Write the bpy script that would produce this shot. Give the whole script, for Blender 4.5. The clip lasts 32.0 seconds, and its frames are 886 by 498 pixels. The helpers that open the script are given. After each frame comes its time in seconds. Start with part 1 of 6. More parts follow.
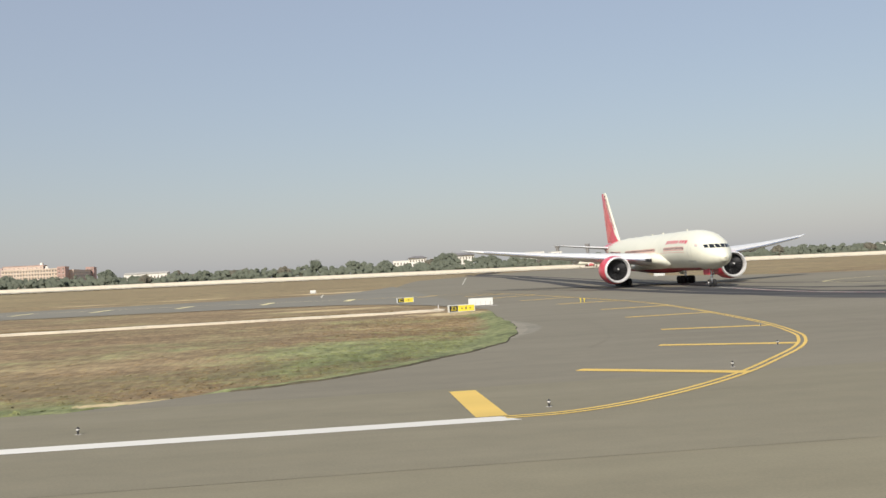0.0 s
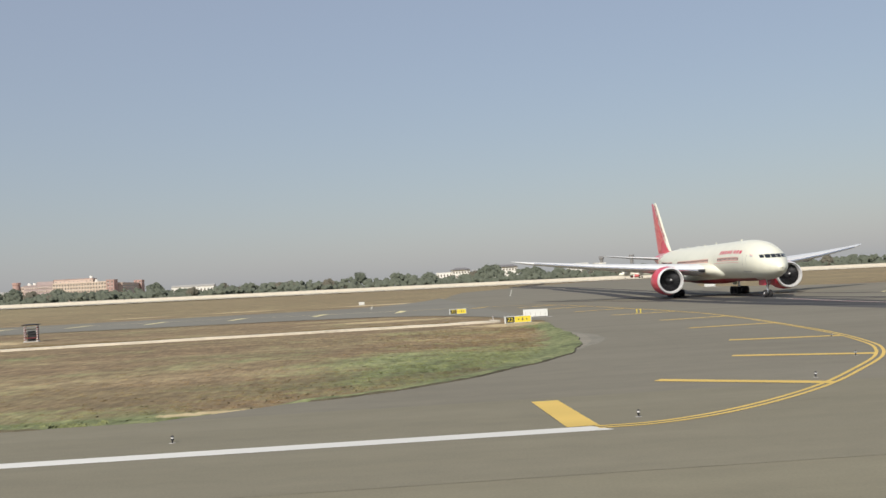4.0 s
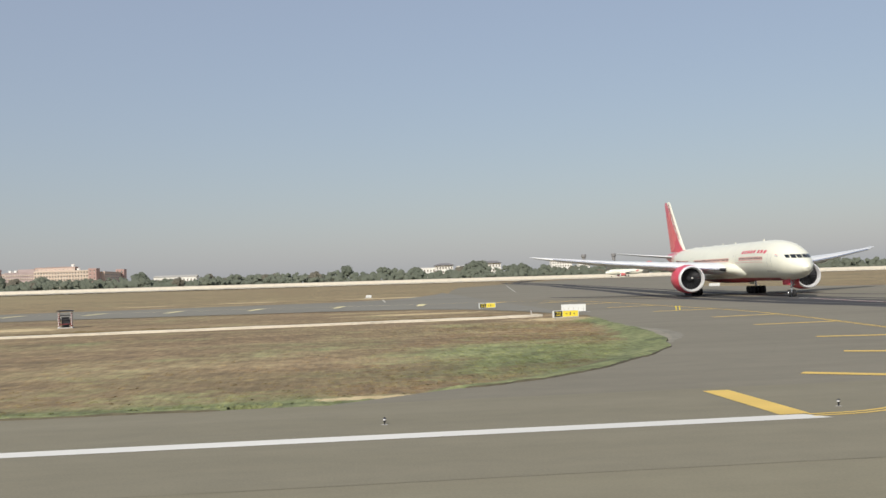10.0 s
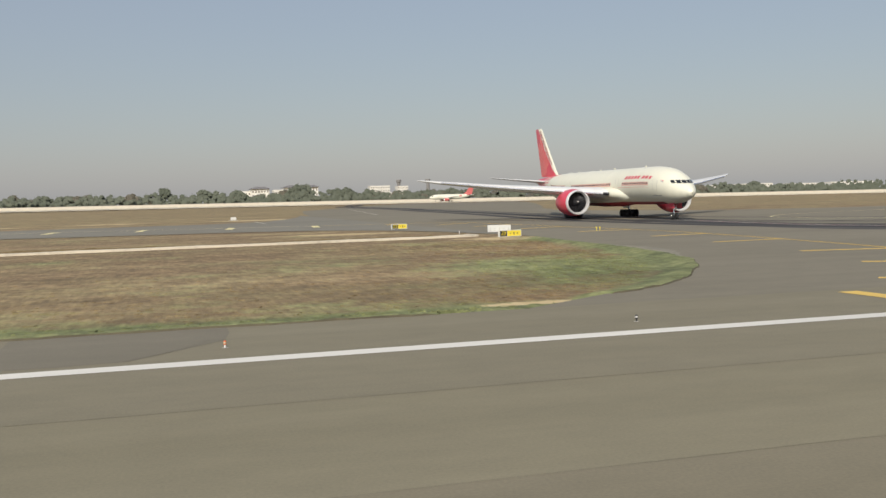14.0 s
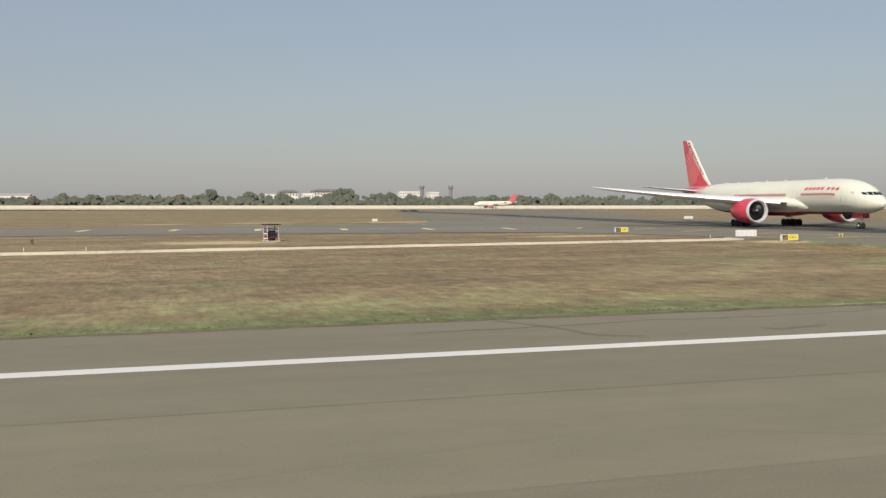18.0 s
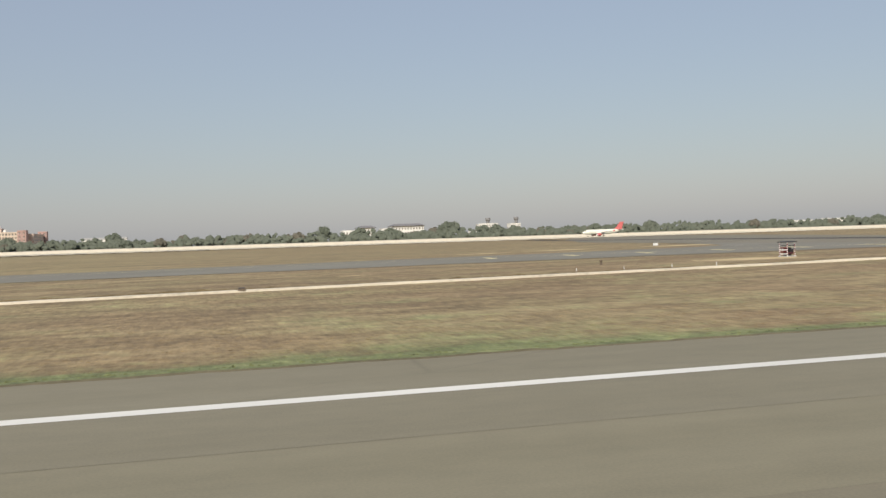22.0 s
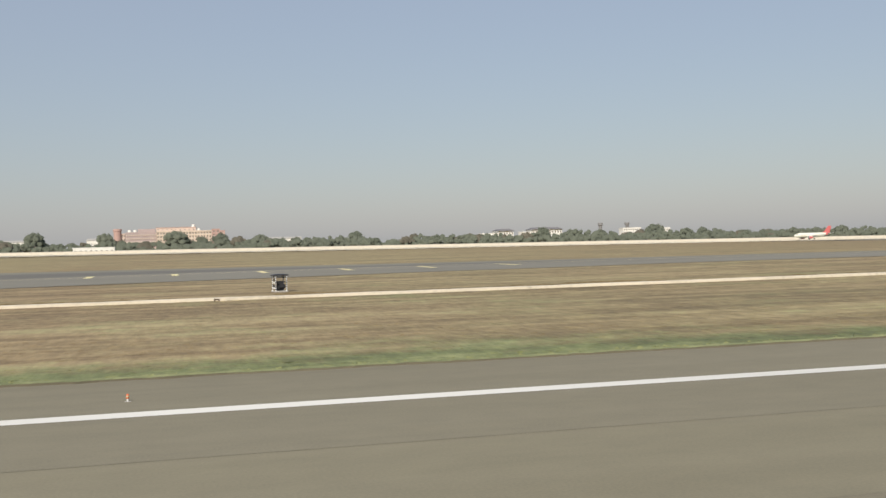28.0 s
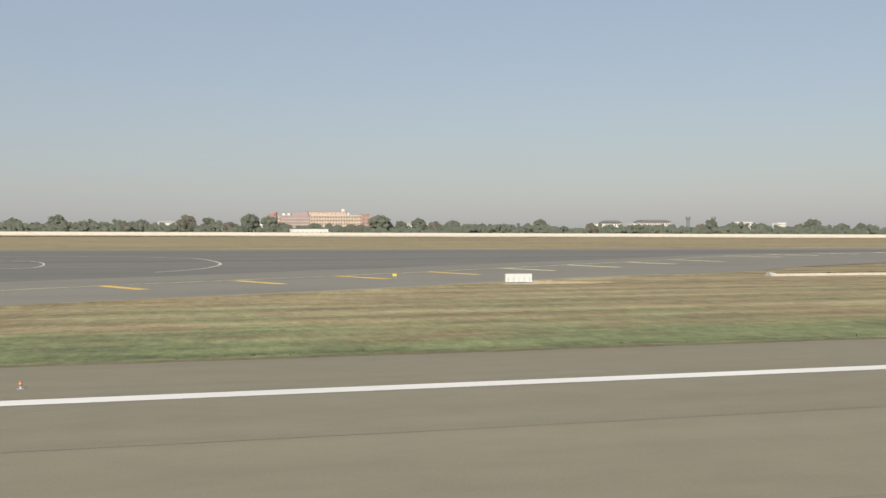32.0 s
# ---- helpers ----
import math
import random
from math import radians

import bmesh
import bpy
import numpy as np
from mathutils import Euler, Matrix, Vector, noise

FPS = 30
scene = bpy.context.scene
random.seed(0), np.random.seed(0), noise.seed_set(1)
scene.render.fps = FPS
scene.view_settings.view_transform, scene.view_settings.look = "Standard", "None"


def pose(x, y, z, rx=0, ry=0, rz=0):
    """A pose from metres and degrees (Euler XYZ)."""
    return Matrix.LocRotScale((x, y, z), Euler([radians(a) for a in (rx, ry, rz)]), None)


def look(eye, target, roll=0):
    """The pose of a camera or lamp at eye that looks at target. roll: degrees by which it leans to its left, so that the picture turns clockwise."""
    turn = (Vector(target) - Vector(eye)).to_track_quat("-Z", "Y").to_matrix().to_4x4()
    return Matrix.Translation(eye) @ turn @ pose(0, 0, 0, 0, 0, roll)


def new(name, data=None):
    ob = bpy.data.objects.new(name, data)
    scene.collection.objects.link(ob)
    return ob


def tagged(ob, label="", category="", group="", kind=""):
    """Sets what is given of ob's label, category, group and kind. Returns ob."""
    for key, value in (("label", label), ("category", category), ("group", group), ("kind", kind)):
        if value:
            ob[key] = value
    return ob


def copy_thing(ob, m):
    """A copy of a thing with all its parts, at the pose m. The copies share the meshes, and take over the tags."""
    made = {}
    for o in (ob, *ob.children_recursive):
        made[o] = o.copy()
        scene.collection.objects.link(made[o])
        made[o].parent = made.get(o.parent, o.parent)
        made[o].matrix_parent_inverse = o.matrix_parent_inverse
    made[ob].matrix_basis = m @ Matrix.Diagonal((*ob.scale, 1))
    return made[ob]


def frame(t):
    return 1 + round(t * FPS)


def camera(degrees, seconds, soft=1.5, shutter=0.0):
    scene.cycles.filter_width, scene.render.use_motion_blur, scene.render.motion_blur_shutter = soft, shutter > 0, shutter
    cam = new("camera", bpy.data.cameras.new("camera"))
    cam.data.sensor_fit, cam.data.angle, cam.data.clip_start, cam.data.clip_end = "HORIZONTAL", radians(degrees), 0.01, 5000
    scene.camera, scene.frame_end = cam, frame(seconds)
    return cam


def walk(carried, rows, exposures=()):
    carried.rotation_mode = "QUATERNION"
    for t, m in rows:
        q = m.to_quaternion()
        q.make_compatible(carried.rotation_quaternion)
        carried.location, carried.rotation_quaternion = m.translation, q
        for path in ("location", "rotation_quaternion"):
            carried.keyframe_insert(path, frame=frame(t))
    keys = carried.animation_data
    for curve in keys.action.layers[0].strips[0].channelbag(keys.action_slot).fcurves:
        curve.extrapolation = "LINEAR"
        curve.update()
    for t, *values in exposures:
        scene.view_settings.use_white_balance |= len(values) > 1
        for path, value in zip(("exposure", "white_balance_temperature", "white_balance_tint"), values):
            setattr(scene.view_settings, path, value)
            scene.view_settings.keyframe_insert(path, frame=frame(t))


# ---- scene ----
# The camera rides along the runway, looking out across the airfield. Rows: seconds, x, y, z, yaw, pitch, lean.
PATH = [
    (0.0, -7.07, -0.08, 4.50, 6.309, 1.254, 2.880),
    (0.5, -7.21, -0.08, 4.50, 6.851, 1.381, 2.855),
    (1.0, -7.33, -0.08, 4.51, 7.057, 1.361, 3.187),
    (1.5, -7.46, -0.08, 4.50, 7.225, 0.937, 3.103),
    (2.0, -7.61, -0.08, 4.50, 7.320, 0.900, 2.191),
    (2.5, -7.79, -0.07, 4.49, 5.943, 0.973, 1.490),
    (3.0, -7.98, -0.06, 4.50, 4.093, 1.454, 2.660),
    (3.5, -8.24, -0.05, 4.51, 3.611, 2.184, 3.432),
    (4.0, -8.53, -0.05, 4.51, 3.897, 2.065, 3.069),
    (4.5, -8.82, -0.05, 4.51, 4.458, 1.751, 2.363),
    (6.5, -10.54, -0.02, 4.53, 5.173, 1.615, 1.758),
    (7.0, -11.09, -0.02, 4.53, 5.103, 1.581, 2.073),
    (7.5, -11.69, -0.02, 4.54, 5.190, 1.644, 2.137),
    (8.0, -12.36, -0.01, 4.54, 5.273, 1.759, 2.095),
    (8.5, -13.12, -0.02, 4.55, 5.291, 1.743, 2.148),
    (9.0, -13.97, -0.03, 4.55, 5.193, 1.648, 2.254),
    (9.5, -14.91, -0.00, 4.55, 5.114, 1.650, 2.292),
    (10.0, -15.98, 0.02, 4.56, 5.135, 1.750, 2.006),
    (10.5, -17.26, 0.04, 4.56, 5.169, 1.729, 1.838),
    (11.0, -18.75, 0.03, 4.56, 5.088, 1.551, 1.982),
    (11.5, -20.43, 0.03, 4.56, 5.164, 1.483, 1.983),
    (12.0, -22.31, 0.03, 4.56, 6.001, 0.458, 1.311),
    (12.5, -24.37, 0.03, 4.56, 7.811, -1.975, 0.834),
    (13.0, -26.58, 0.05, 4.56, 10.990, -2.960, 1.763),
    (13.5, -28.93, 0.03, 4.56, 15.588, -3.221, 2.002),
    (15.5, -41.00, 0.05, 4.57, 16.640, -2.128, 1.331),
    (16.0, -45.09, 0.05, 4.58, 16.046, -1.687, 1.002),
    (16.5, -49.69, 0.05, 4.60, 15.941, -1.795, 0.592),
    (17.0, -54.84, 0.07, 4.60, 15.869, -2.144, 0.650),
    (17.5, -60.55, 0.05, 4.59, 15.960, -2.408, 0.577),
    (18.0, -66.78, 0.06, 4.60, 16.128, -2.554, 0.332),
    (18.5, -73.58, 0.06, 4.61, 15.935, -2.831, 0.384),
    (19.0, -81.01, 0.07, 4.62, 15.612, -3.048, 0.521),
    (19.5, -89.10, 0.06, 4.61, 15.472, -2.876, 0.614),
    (20.0, -97.89, 0.06, 4.60, 15.250, -2.174, 0.797),
    (20.5, -107.29, 0.07, 4.61, 15.205, -1.613, 1.004),
    (21.0, -117.29, 0.05, 4.61, 14.972, -1.160, 1.264),
    (21.5, -127.88, -0.01, 4.58, 14.631, -0.773, 1.772),
    (22.0, -139.08, 0.02, 4.59, 14.615, -0.600, 2.145),
    (22.5, -150.86, 0.02, 4.58, 15.304, -0.669, 1.985),
    (23.0, -163.19, 0.02, 4.58, 16.282, -0.750, 1.826),
    (23.5, -176.13, -0.00, 4.56, 16.916, -0.633, 1.718),
    (24.0, -189.82, -0.01, 4.56, 16.922, -0.199, 1.357),
    (24.5, -204.42, -0.01, 4.56, 16.636, -0.082, 1.102),
    (25.0, -220.04, -0.00, 4.56, 15.347, -0.270, 1.677),
    (25.5, -236.67, 0.01, 4.57, 14.562, -0.207, 2.168),
    (26.0, -254.23, 0.01, 4.56, 14.242, 0.058, 2.099),
    (26.5, -272.56, -0.01, 4.54, 13.951, 0.091, 2.052),
    (28.5, -351.68, -0.02, 4.54, 14.306, -0.455, 1.324),
    (29.0, -372.28, -0.03, 4.53, 14.414, -0.762, 1.191),
    (29.5, -393.10, -0.02, 4.53, 14.422, -0.829, 0.843),
    (30.0, -414.04, -0.03, 4.54, 14.593, -0.734, 0.420),
    (30.5, -435.05, -0.03, 4.54, 14.667, -0.780, 0.487),
    (31.0, -456.20, -0.02, 4.55, 14.680, -1.009, 0.466),
    (31.5, -477.55, -0.02, 4.56, 14.427, -0.953, 0.555),
    (32.0, -499.08, -0.01, 4.57, 14.117, -0.774, 0.175),
]
FOV = 48.40
UNIT = 0.925  # one step of the site plan, in metres


def ride(x, y, z, yaw, pitch, lean):
    a, b = radians(yaw), radians(pitch)
    way = Vector((math.sin(a) * math.cos(b), math.cos(a) * math.cos(b), math.sin(b)))
    eye = Vector((x, y, z)) * UNIT
    return look(eye, eye + way * 10, -lean)


cam = camera(FOV, 32.0, soft=1.5)
walk(cam, [(r[0], ride(*r[1:])) for r in PATH], [(0, 0.14, 6480, 10), (2, 0.12, 6450, 10), (3, -0.02, 6380, 10), (4, -0.03, 6350, 10), (9, 0.0, 6300, 10), (12, 0.0, 6400, 10), (13.2, -0.13, 6540, 10), (19.5, -0.12, 6500, 10), (22, 0.0, 6450, 10), (26, 0.04, 6440, 10), (29, 0.01, 6480, 10), (32, 0.06, 6500, 10)])

# ---- light: hazy late-morning sun from behind the camera ----
SUN_DIR = Vector((-0.40, -0.72, 0.57)).normalized()
world = bpy.data.worlds.new("sky")
scene.world = world
world.use_nodes = True
wn = world.node_tree
sky = wn.nodes.new("ShaderNodeTexSky")
sky.sky_type = "NISHITA"
sky.sun_disc = False
sky.sun_elevation = math.asin(SUN_DIR.z)
sky.sun_rotation = math.atan2(SUN_DIR.x, SUN_DIR.y)
sky.altitude = 200
sky.air_density = 1.5
sky.dust_density = 1.2
sky.ozone_density = 4.0
veil = wn.nodes.new("ShaderNodeMix")  # even dust haze over the whole sky
veil.data_type = "RGBA"
veil.inputs["Factor"].default_value = 0.58
veil.inputs["B"].default_value = (4.12, 4.30, 5.10, 1)
wn.links.new(sky.outputs["Color"], veil.inputs["A"])
wn.links.new(veil.outputs["Result"], wn.nodes["Background"].inputs["Color"])
wn.nodes["Background"].inputs["Strength"].default_value = 0.1
lamp = bpy.data.lights.new("sun", "SUN")
lamp.energy = 4.3
lamp.angle = radians(0.8)
lamp.color = (1.0, 0.93, 0.82)
sun = new("sun", lamp)
sun.matrix_world = look(SUN_DIR * 500, (0, 0, 0))


# ---- materials ----
def shader(name, rough=0.7, metal=0.0):
    m = bpy.data.materials.new(name)
    m.use_nodes = True
    nt = m.node_tree
    b = nt.nodes["Principled BSDF"]
    b.inputs["Roughness"].default_value = rough
    b.inputs["Metallic"].default_value = metal
    return m, nt, b


def coords(nt, scale, rot=0.0):
    tc = nt.nodes.new("ShaderNodeTexCoord")
    mp = nt.nodes.new("ShaderNodeMapping")
    mp.inputs["Scale"].default_value = scale
    mp.inputs["Rotation"].default_value = (0, 0, rot)
    nt.links.new(tc.outputs["Object"], mp.inputs["Vector"])
    return mp.outputs["Vector"]


def fuzz(nt, vec, scale, detail=4.0, rough=0.55):
    n = nt.nodes.new("ShaderNodeTexNoise")
    n.inputs["Scale"].default_value = scale
    n.inputs["Detail"].default_value = detail
    n.inputs["Roughness"].default_value = rough
    nt.links.new(vec, n.inputs["Vector"])
    return n.outputs["Fac"]


def ramp(nt, fac, stops):
    r = nt.nodes.new("ShaderNodeValToRGB")
    els = r.color_ramp.elements
    while len(els) < len(stops):
        els.new(0.5)
    for e, (p, c) in zip(els, stops):
        e.position, e.color = p, (*c, 1) if len(c) == 3 else c
    nt.links.new(fac, r.inputs["Fac"])
    return r.outputs["Color"]


def blend(nt, fac, a, b, mode="MIX"):
    m = nt.nodes.new("ShaderNodeMix")
    m.data_type, m.blend_type = "RGBA", mode
    for s, v in ((m.inputs["Factor"], fac), (m.inputs["A"], a), (m.inputs["B"], b)):
        if isinstance(v, (float, int)):
            s.default_value = v
        elif isinstance(v, tuple):
            s.default_value = (*v, 1)
        else:
            nt.links.new(v, s)
    return m.outputs["Result"]


def calc(nt, op, a, b, clamp=False):
    m = nt.nodes.new("ShaderNodeMath")
    m.operation, m.use_clamp = op, clamp
    for s, v in zip(m.inputs, (a, b)):
        if isinstance(v, (float, int)):
            s.default_value = v
        else:
            nt.links.new(v, s)
    return m.outputs["Value"]


def bump(nt, b, height, strength, dist):
    n = nt.nodes.new("ShaderNodeBump")
    n.inputs["Strength"].default_value = strength
    n.inputs["Distance"].default_value = dist
    nt.links.new(height, n.inputs["Height"])
    nt.links.new(n.outputs["Normal"], b.inputs["Normal"])


def plain(name, colour, rough=0.6, metal=0.0, vary=0.12, scale=1.5, coat=0.0):
    """Painted or raw surface with soft dirt at two scales."""
    m, nt, b = shader(name, rough, metal)
    v = coords(nt, (1, 1, 1))
    f = calc(nt, "ADD", calc(nt, "MULTIPLY", fuzz(nt, v, scale), 0.6), calc(nt, "MULTIPLY", fuzz(nt, v, scale * 9), 0.4))
    lo = tuple(c * (1 - vary) for c in colour)
    hi = tuple(min(1.0, c * (1 + vary)) for c in colour)
    nt.links.new(ramp(nt, f, [(0.35, lo), (0.65, hi)]), b.inputs["Base Color"])
    if coat:
        b.inputs["Coat Weight"].default_value = coat
        b.inputs["Coat Roughness"].default_value = 0.15
    return m


def asphalt(name, dark, light, lanes=0.25):
    """Worn tarmac: fine grain, patches, long streaks along the runway."""
    m, nt, b = shader(name, 0.9)
    b.inputs["Specular IOR Level"].default_value = 0.3
    streak = fuzz(nt, coords(nt, (0.012, 0.45, 1)), 1.0, 5)
    patch = fuzz(nt, coords(nt, (0.03, 0.07, 1)), 1.0, 4)
    grain = fuzz(nt, coords(nt, (1, 1, 1)), 14.0, 3)
    f = calc(nt, "ADD", calc(nt, "MULTIPLY", streak, lanes + 0.25), calc(nt, "MULTIPLY", patch, 0.75 - lanes))
    col = ramp(nt, f, [(0.3, dark), (0.7, light)])
    col = blend(nt, 0.16, col, ramp(nt, grain, [(0.3, (0.3, 0.3, 0.3)), (0.7, (0.75, 0.74, 0.72))]), "OVERLAY")
    mottle = fuzz(nt, coords(nt, (0.5, 0.9, 1)), 1.0, 5, 0.65)
    col = blend(nt, 0.14, col, ramp(nt, mottle, [(0.34, (0.34, 0.34, 0.35)), (0.66, (0.66, 0.65, 0.63))]), "OVERLAY")
    vor = nt.nodes.new("ShaderNodeTexVoronoi")
    vor.feature = "DISTANCE_TO_EDGE"
    vor.inputs["Scale"].default_value = 1.0
    nt.links.new(coords(nt, (0.05, 0.16, 1)), vor.inputs["Vector"])
    crack = ramp(nt, vor.outputs["Distance"], [(0.0, (1, 1, 1)), (0.006, (0, 0, 0))])
    some = ramp(nt, fuzz(nt, coords(nt, (0.02, 0.05, 1)), 1.0, 2), [(0.54, (0, 0, 0)), (0.62, (0.22, 0.22, 0.22))])
    col = blend(nt, blend(nt, 1.0, crack, some, "MULTIPLY"), col, tuple(c * 0.45 for c in dark))
    nt.links.new(col, b.inputs["Base Color"])
    bump(nt, b, grain, 0.1, 0.008)
    return m


BARE = [(-93.4, 46.6, 5.9, 4.0), (-15.8, 41.0, 2.6, 0.7), (-59.5, 127.5, 8, 4.5), (-8, 131, 9, 3), (-328.6, 98.6, 6.5, 3.6), (5.0, 103, 4.0, 4), (-465, 90.5, 5, 2.5), (-67, 241, 7, 3), (-41, 246, 9, 4), (-7, 244, 12, 5), (-116.7, 132.9, 2.6, 1.1)]


def turf():
    """Dry mown airfield grass: straw, brown and green in streaks, lush along the asphalt, worn to bare earth in places."""
    m, nt, b = shader("dry_turf", 0.95)
    band = fuzz(nt, coords(nt, (0.02, 0.11, 1)), 1.0, 5, 0.6)
    mid_f = fuzz(nt, coords(nt, (0.17, 0.19, 1)), 1.0, 7, 0.7)
    fine_f = fuzz(nt, coords(nt, (1.1, 0.62, 1)), 1.0, 6, 0.74)
    hue = fuzz(nt, coords(nt, (0.06, 0.09, 1)), 1.0, 6, 0.66)
    clump = fuzz(nt, coords(nt, (0.7, 0.6, 1)), 1.0, 6, 0.75)
    blade = fuzz(nt, coords(nt, (3.0, 0.45, 1)), 1.0, 4, 0.72)
    tc = nt.nodes.new("ShaderNodeTexCoord")
    sep = nt.nodes.new("ShaderNodeSeparateXYZ")
    nt.links.new(tc.outputs["Object"], sep.inputs[0])
    dry = nt.nodes.new("ShaderNodeMapRange")  # bleached straw beside the runway, browner further out
    dry.inputs["From Min"].default_value, dry.inputs["From Max"].default_value = 40.0, 75.0
    dry.inputs["To Min"].default_value, dry.inputs["To Max"].default_value = 0.008, -0.014
    nt.links.new(sep.outputs["Y"], dry.inputs["Value"])
    west = nt.nodes.new("ShaderNodeMapRange")
    west.inputs["From Min"].default_value, west.inputs["From Max"].default_value = -50.0, -170.0
    west.inputs["To Min"].default_value, west.inputs["To Max"].default_value = 0.007, 0.017
    nt.links.new(sep.outputs["X"], west.inputs["Value"])
    wild = nt.nodes.new("ShaderNodeMapRange")  # olive, softer sward on the far stretch
    wild.inputs["From Min"].default_value, wild.inputs["From Max"].default_value = -80.0, -360.0
    nt.links.new(sep.outputs["X"], wild.inputs["Value"])
    bleach = calc(nt, "ADD", dry.outputs["Result"], west.outputs["Result"])
    f = calc(nt, "ADD", calc(nt, "ADD", calc(nt, "MULTIPLY", band, 0.32), bleach), calc(nt, "ADD", calc(nt, "MULTIPLY", mid_f, 0.36), calc(nt, "MULTIPLY", fine_f, 0.32)))
    rows_f = fuzz(nt, coords(nt, (0.009, 0.3, 1)), 1.0, 3, 0.6)  # mown swathes along the far stretch
    mown = nt.nodes.new("ShaderNodeMapRange")
    mown.inputs["From Min"].default_value, mown.inputs["From Max"].default_value = -60.0, -260.0
    mown.inputs["To Min"].default_value, mown.inputs["To Max"].default_value = 0.05, 0.34
    nt.links.new(sep.outputs["X"], mown.inputs["Value"])
    f = calc(nt, "ADD", f, calc(nt, "MULTIPLY", calc(nt, "SUBTRACT", rows_f, 0.49), mown.outputs["Result"]))
    straw = ramp(nt, f, [(0.39, (0.168, 0.127, 0.064)), (0.46, (0.228, 0.173, 0.088)), (0.52, (0.288, 0.223, 0.113)), (0.60, (0.392, 0.315, 0.168))])
    rust = ramp(nt, f, [(0.39, (0.155, 0.107, 0.056)), (0.5, (0.242, 0.167, 0.089)), (0.6, (0.335, 0.244, 0.132))])
    far = nt.nodes.new("ShaderNodeMapRange")
    far.inputs["From Min"].default_value, far.inputs["From Max"].default_value = 130.0, 280.0
    far.inputs["To Min"].default_value, far.inputs["To Max"].default_value = -0.03, 0.07
    nt.links.new(sep.outputs["Y"], far.inputs["Value"])
    # a browner, rust-tinged stretch about the second shelter
    tan = calc(nt, "MAXIMUM", calc(nt, "SUBTRACT", 1.0, calc(nt, "DIVIDE", calc(nt, "ABSOLUTE", calc(nt, "ADD", sep.outputs["X"], 350.0), 0.0), 48.0)), 0.0)
    col = blend(nt, ramp(nt, calc(nt, "SUBTRACT", calc(nt, "ADD", calc(nt, "SUBTRACT", hue, far.outputs["Result"]), calc(nt, "MULTIPLY", tan, 0.07)), calc(nt, "MULTIPLY", bleach, 2.5)), [(0.45, (0, 0, 0)), (0.60, (0.8, 0.8, 0.8))]), straw, rust)
    sward = ramp(nt, f, [(0.39, (0.150, 0.126, 0.060)), (0.47, (0.235, 0.198, 0.094)), (0.54, (0.315, 0.268, 0.130)), (0.62, (0.43, 0.37, 0.20))])
    col = blend(nt, calc(nt, "SUBTRACT", calc(nt, "MULTIPLY", wild.outputs["Result"], 0.5), calc(nt, "MULTIPLY", tan, 0.4)), col, sward)
    green = ramp(nt, calc(nt, "SUBTRACT", f, bleach), [(0.39, (0.084, 0.104, 0.042)), (0.5, (0.170, 0.196, 0.080)), (0.6, (0.28, 0.298, 0.132))])
    # depth into the grass from the asphalt: straight verge, elliptic island end
    qx = calc(nt, "DIVIDE", calc(nt, "MAXIMUM", calc(nt, "ADD", sep.outputs["X"], 17.0), 0.0), 25.0)
    qy = calc(nt, "DIVIDE", calc(nt, "MAXIMUM", calc(nt, "SUBTRACT", 95.0, sep.outputs["Y"]), 0.0), 57.8)
    q = calc(nt, "SQRT", calc(nt, "ADD", calc(nt, "MULTIPLY", qx, qx), calc(nt, "MULTIPLY", qy, qy)), 0.0)
    deep = calc(nt, "MULTIPLY", calc(nt, "SUBTRACT", 1.0, q), 57.8 / 24.0)
    lush = ramp(nt, deep, [(0.0, (1, 1, 1)), (0.13, (1, 1, 1)), (0.19, (0.5, 0.5, 0.5)), (0.32, (0.25, 0.25, 0.25)), (0.65, (0.06, 0.06, 0.06))])
    fade = nt.nodes.new("ShaderNodeMapRange")
    fade.inputs["From Min"].default_value, fade.inputs["From Max"].default_value = 92.0, 112.0
    fade.inputs["To Min"].default_value, fade.inputs["To Max"].default_value = 1.0, 0.0
    nt.links.new(sep.outputs["Y"], fade.inputs["Value"])
    lush = calc(nt, "MULTIPLY", lush, calc(nt, "MULTIPLY", fade.outputs["Result"], calc(nt, "GREATER_THAN", sep.outputs["Y"], 0.0)))
    d = nt.nodes.new("ShaderNodeVectorMath")
    d.operation = "DISTANCE"
    mp = nt.nodes.new("ShaderNodeMapping")
    mp.inputs["Scale"].default_value = (1.0, 0.6, 0)
    nt.links.new(tc.outputs["Object"], mp.inputs["Vector"])
    nt.links.new(mp.outputs["Vector"], d.inputs[0])
    d.inputs[1].default_value = (-3.0, 36.0, 0)
    tip = nt.nodes.new("ShaderNodeMapRange")
    tip.inputs["From Min"].default_value, tip.inputs["From Max"].default_value = 4.0, 20.0
    tip.inputs["To Min"].default_value, tip.inputs["To Max"].default_value = 0.56, 0.0
    nt.links.new(d.outputs["Value"], tip.inputs["Value"])
    spread = calc(nt, "ADD", calc(nt, "MULTIPLY", calc(nt, "SUBTRACT", hue, 0.5), -1.5), calc(nt, "MULTIPLY", calc(nt, "SUBTRACT", mid_f, 0.5), 1.3))
    off = nt.nodes.new("ShaderNodeMapRange")  # trodden brown round the arrow sign
    off.inputs["From Min"].default_value, off.inputs["From Max"].default_value = 5.0, 11.0
    off.inputs["To Min"].default_value, off.inputs["To Max"].default_value = 0.62, 0.0
    nt.links.new(calc(nt, "ABSOLUTE", calc(nt, "ADD", sep.outputs["X"], 90.0), 0.0), off.inputs["Value"])
    lush = calc(nt, "SUBTRACT", lush, off.outputs["Result"])
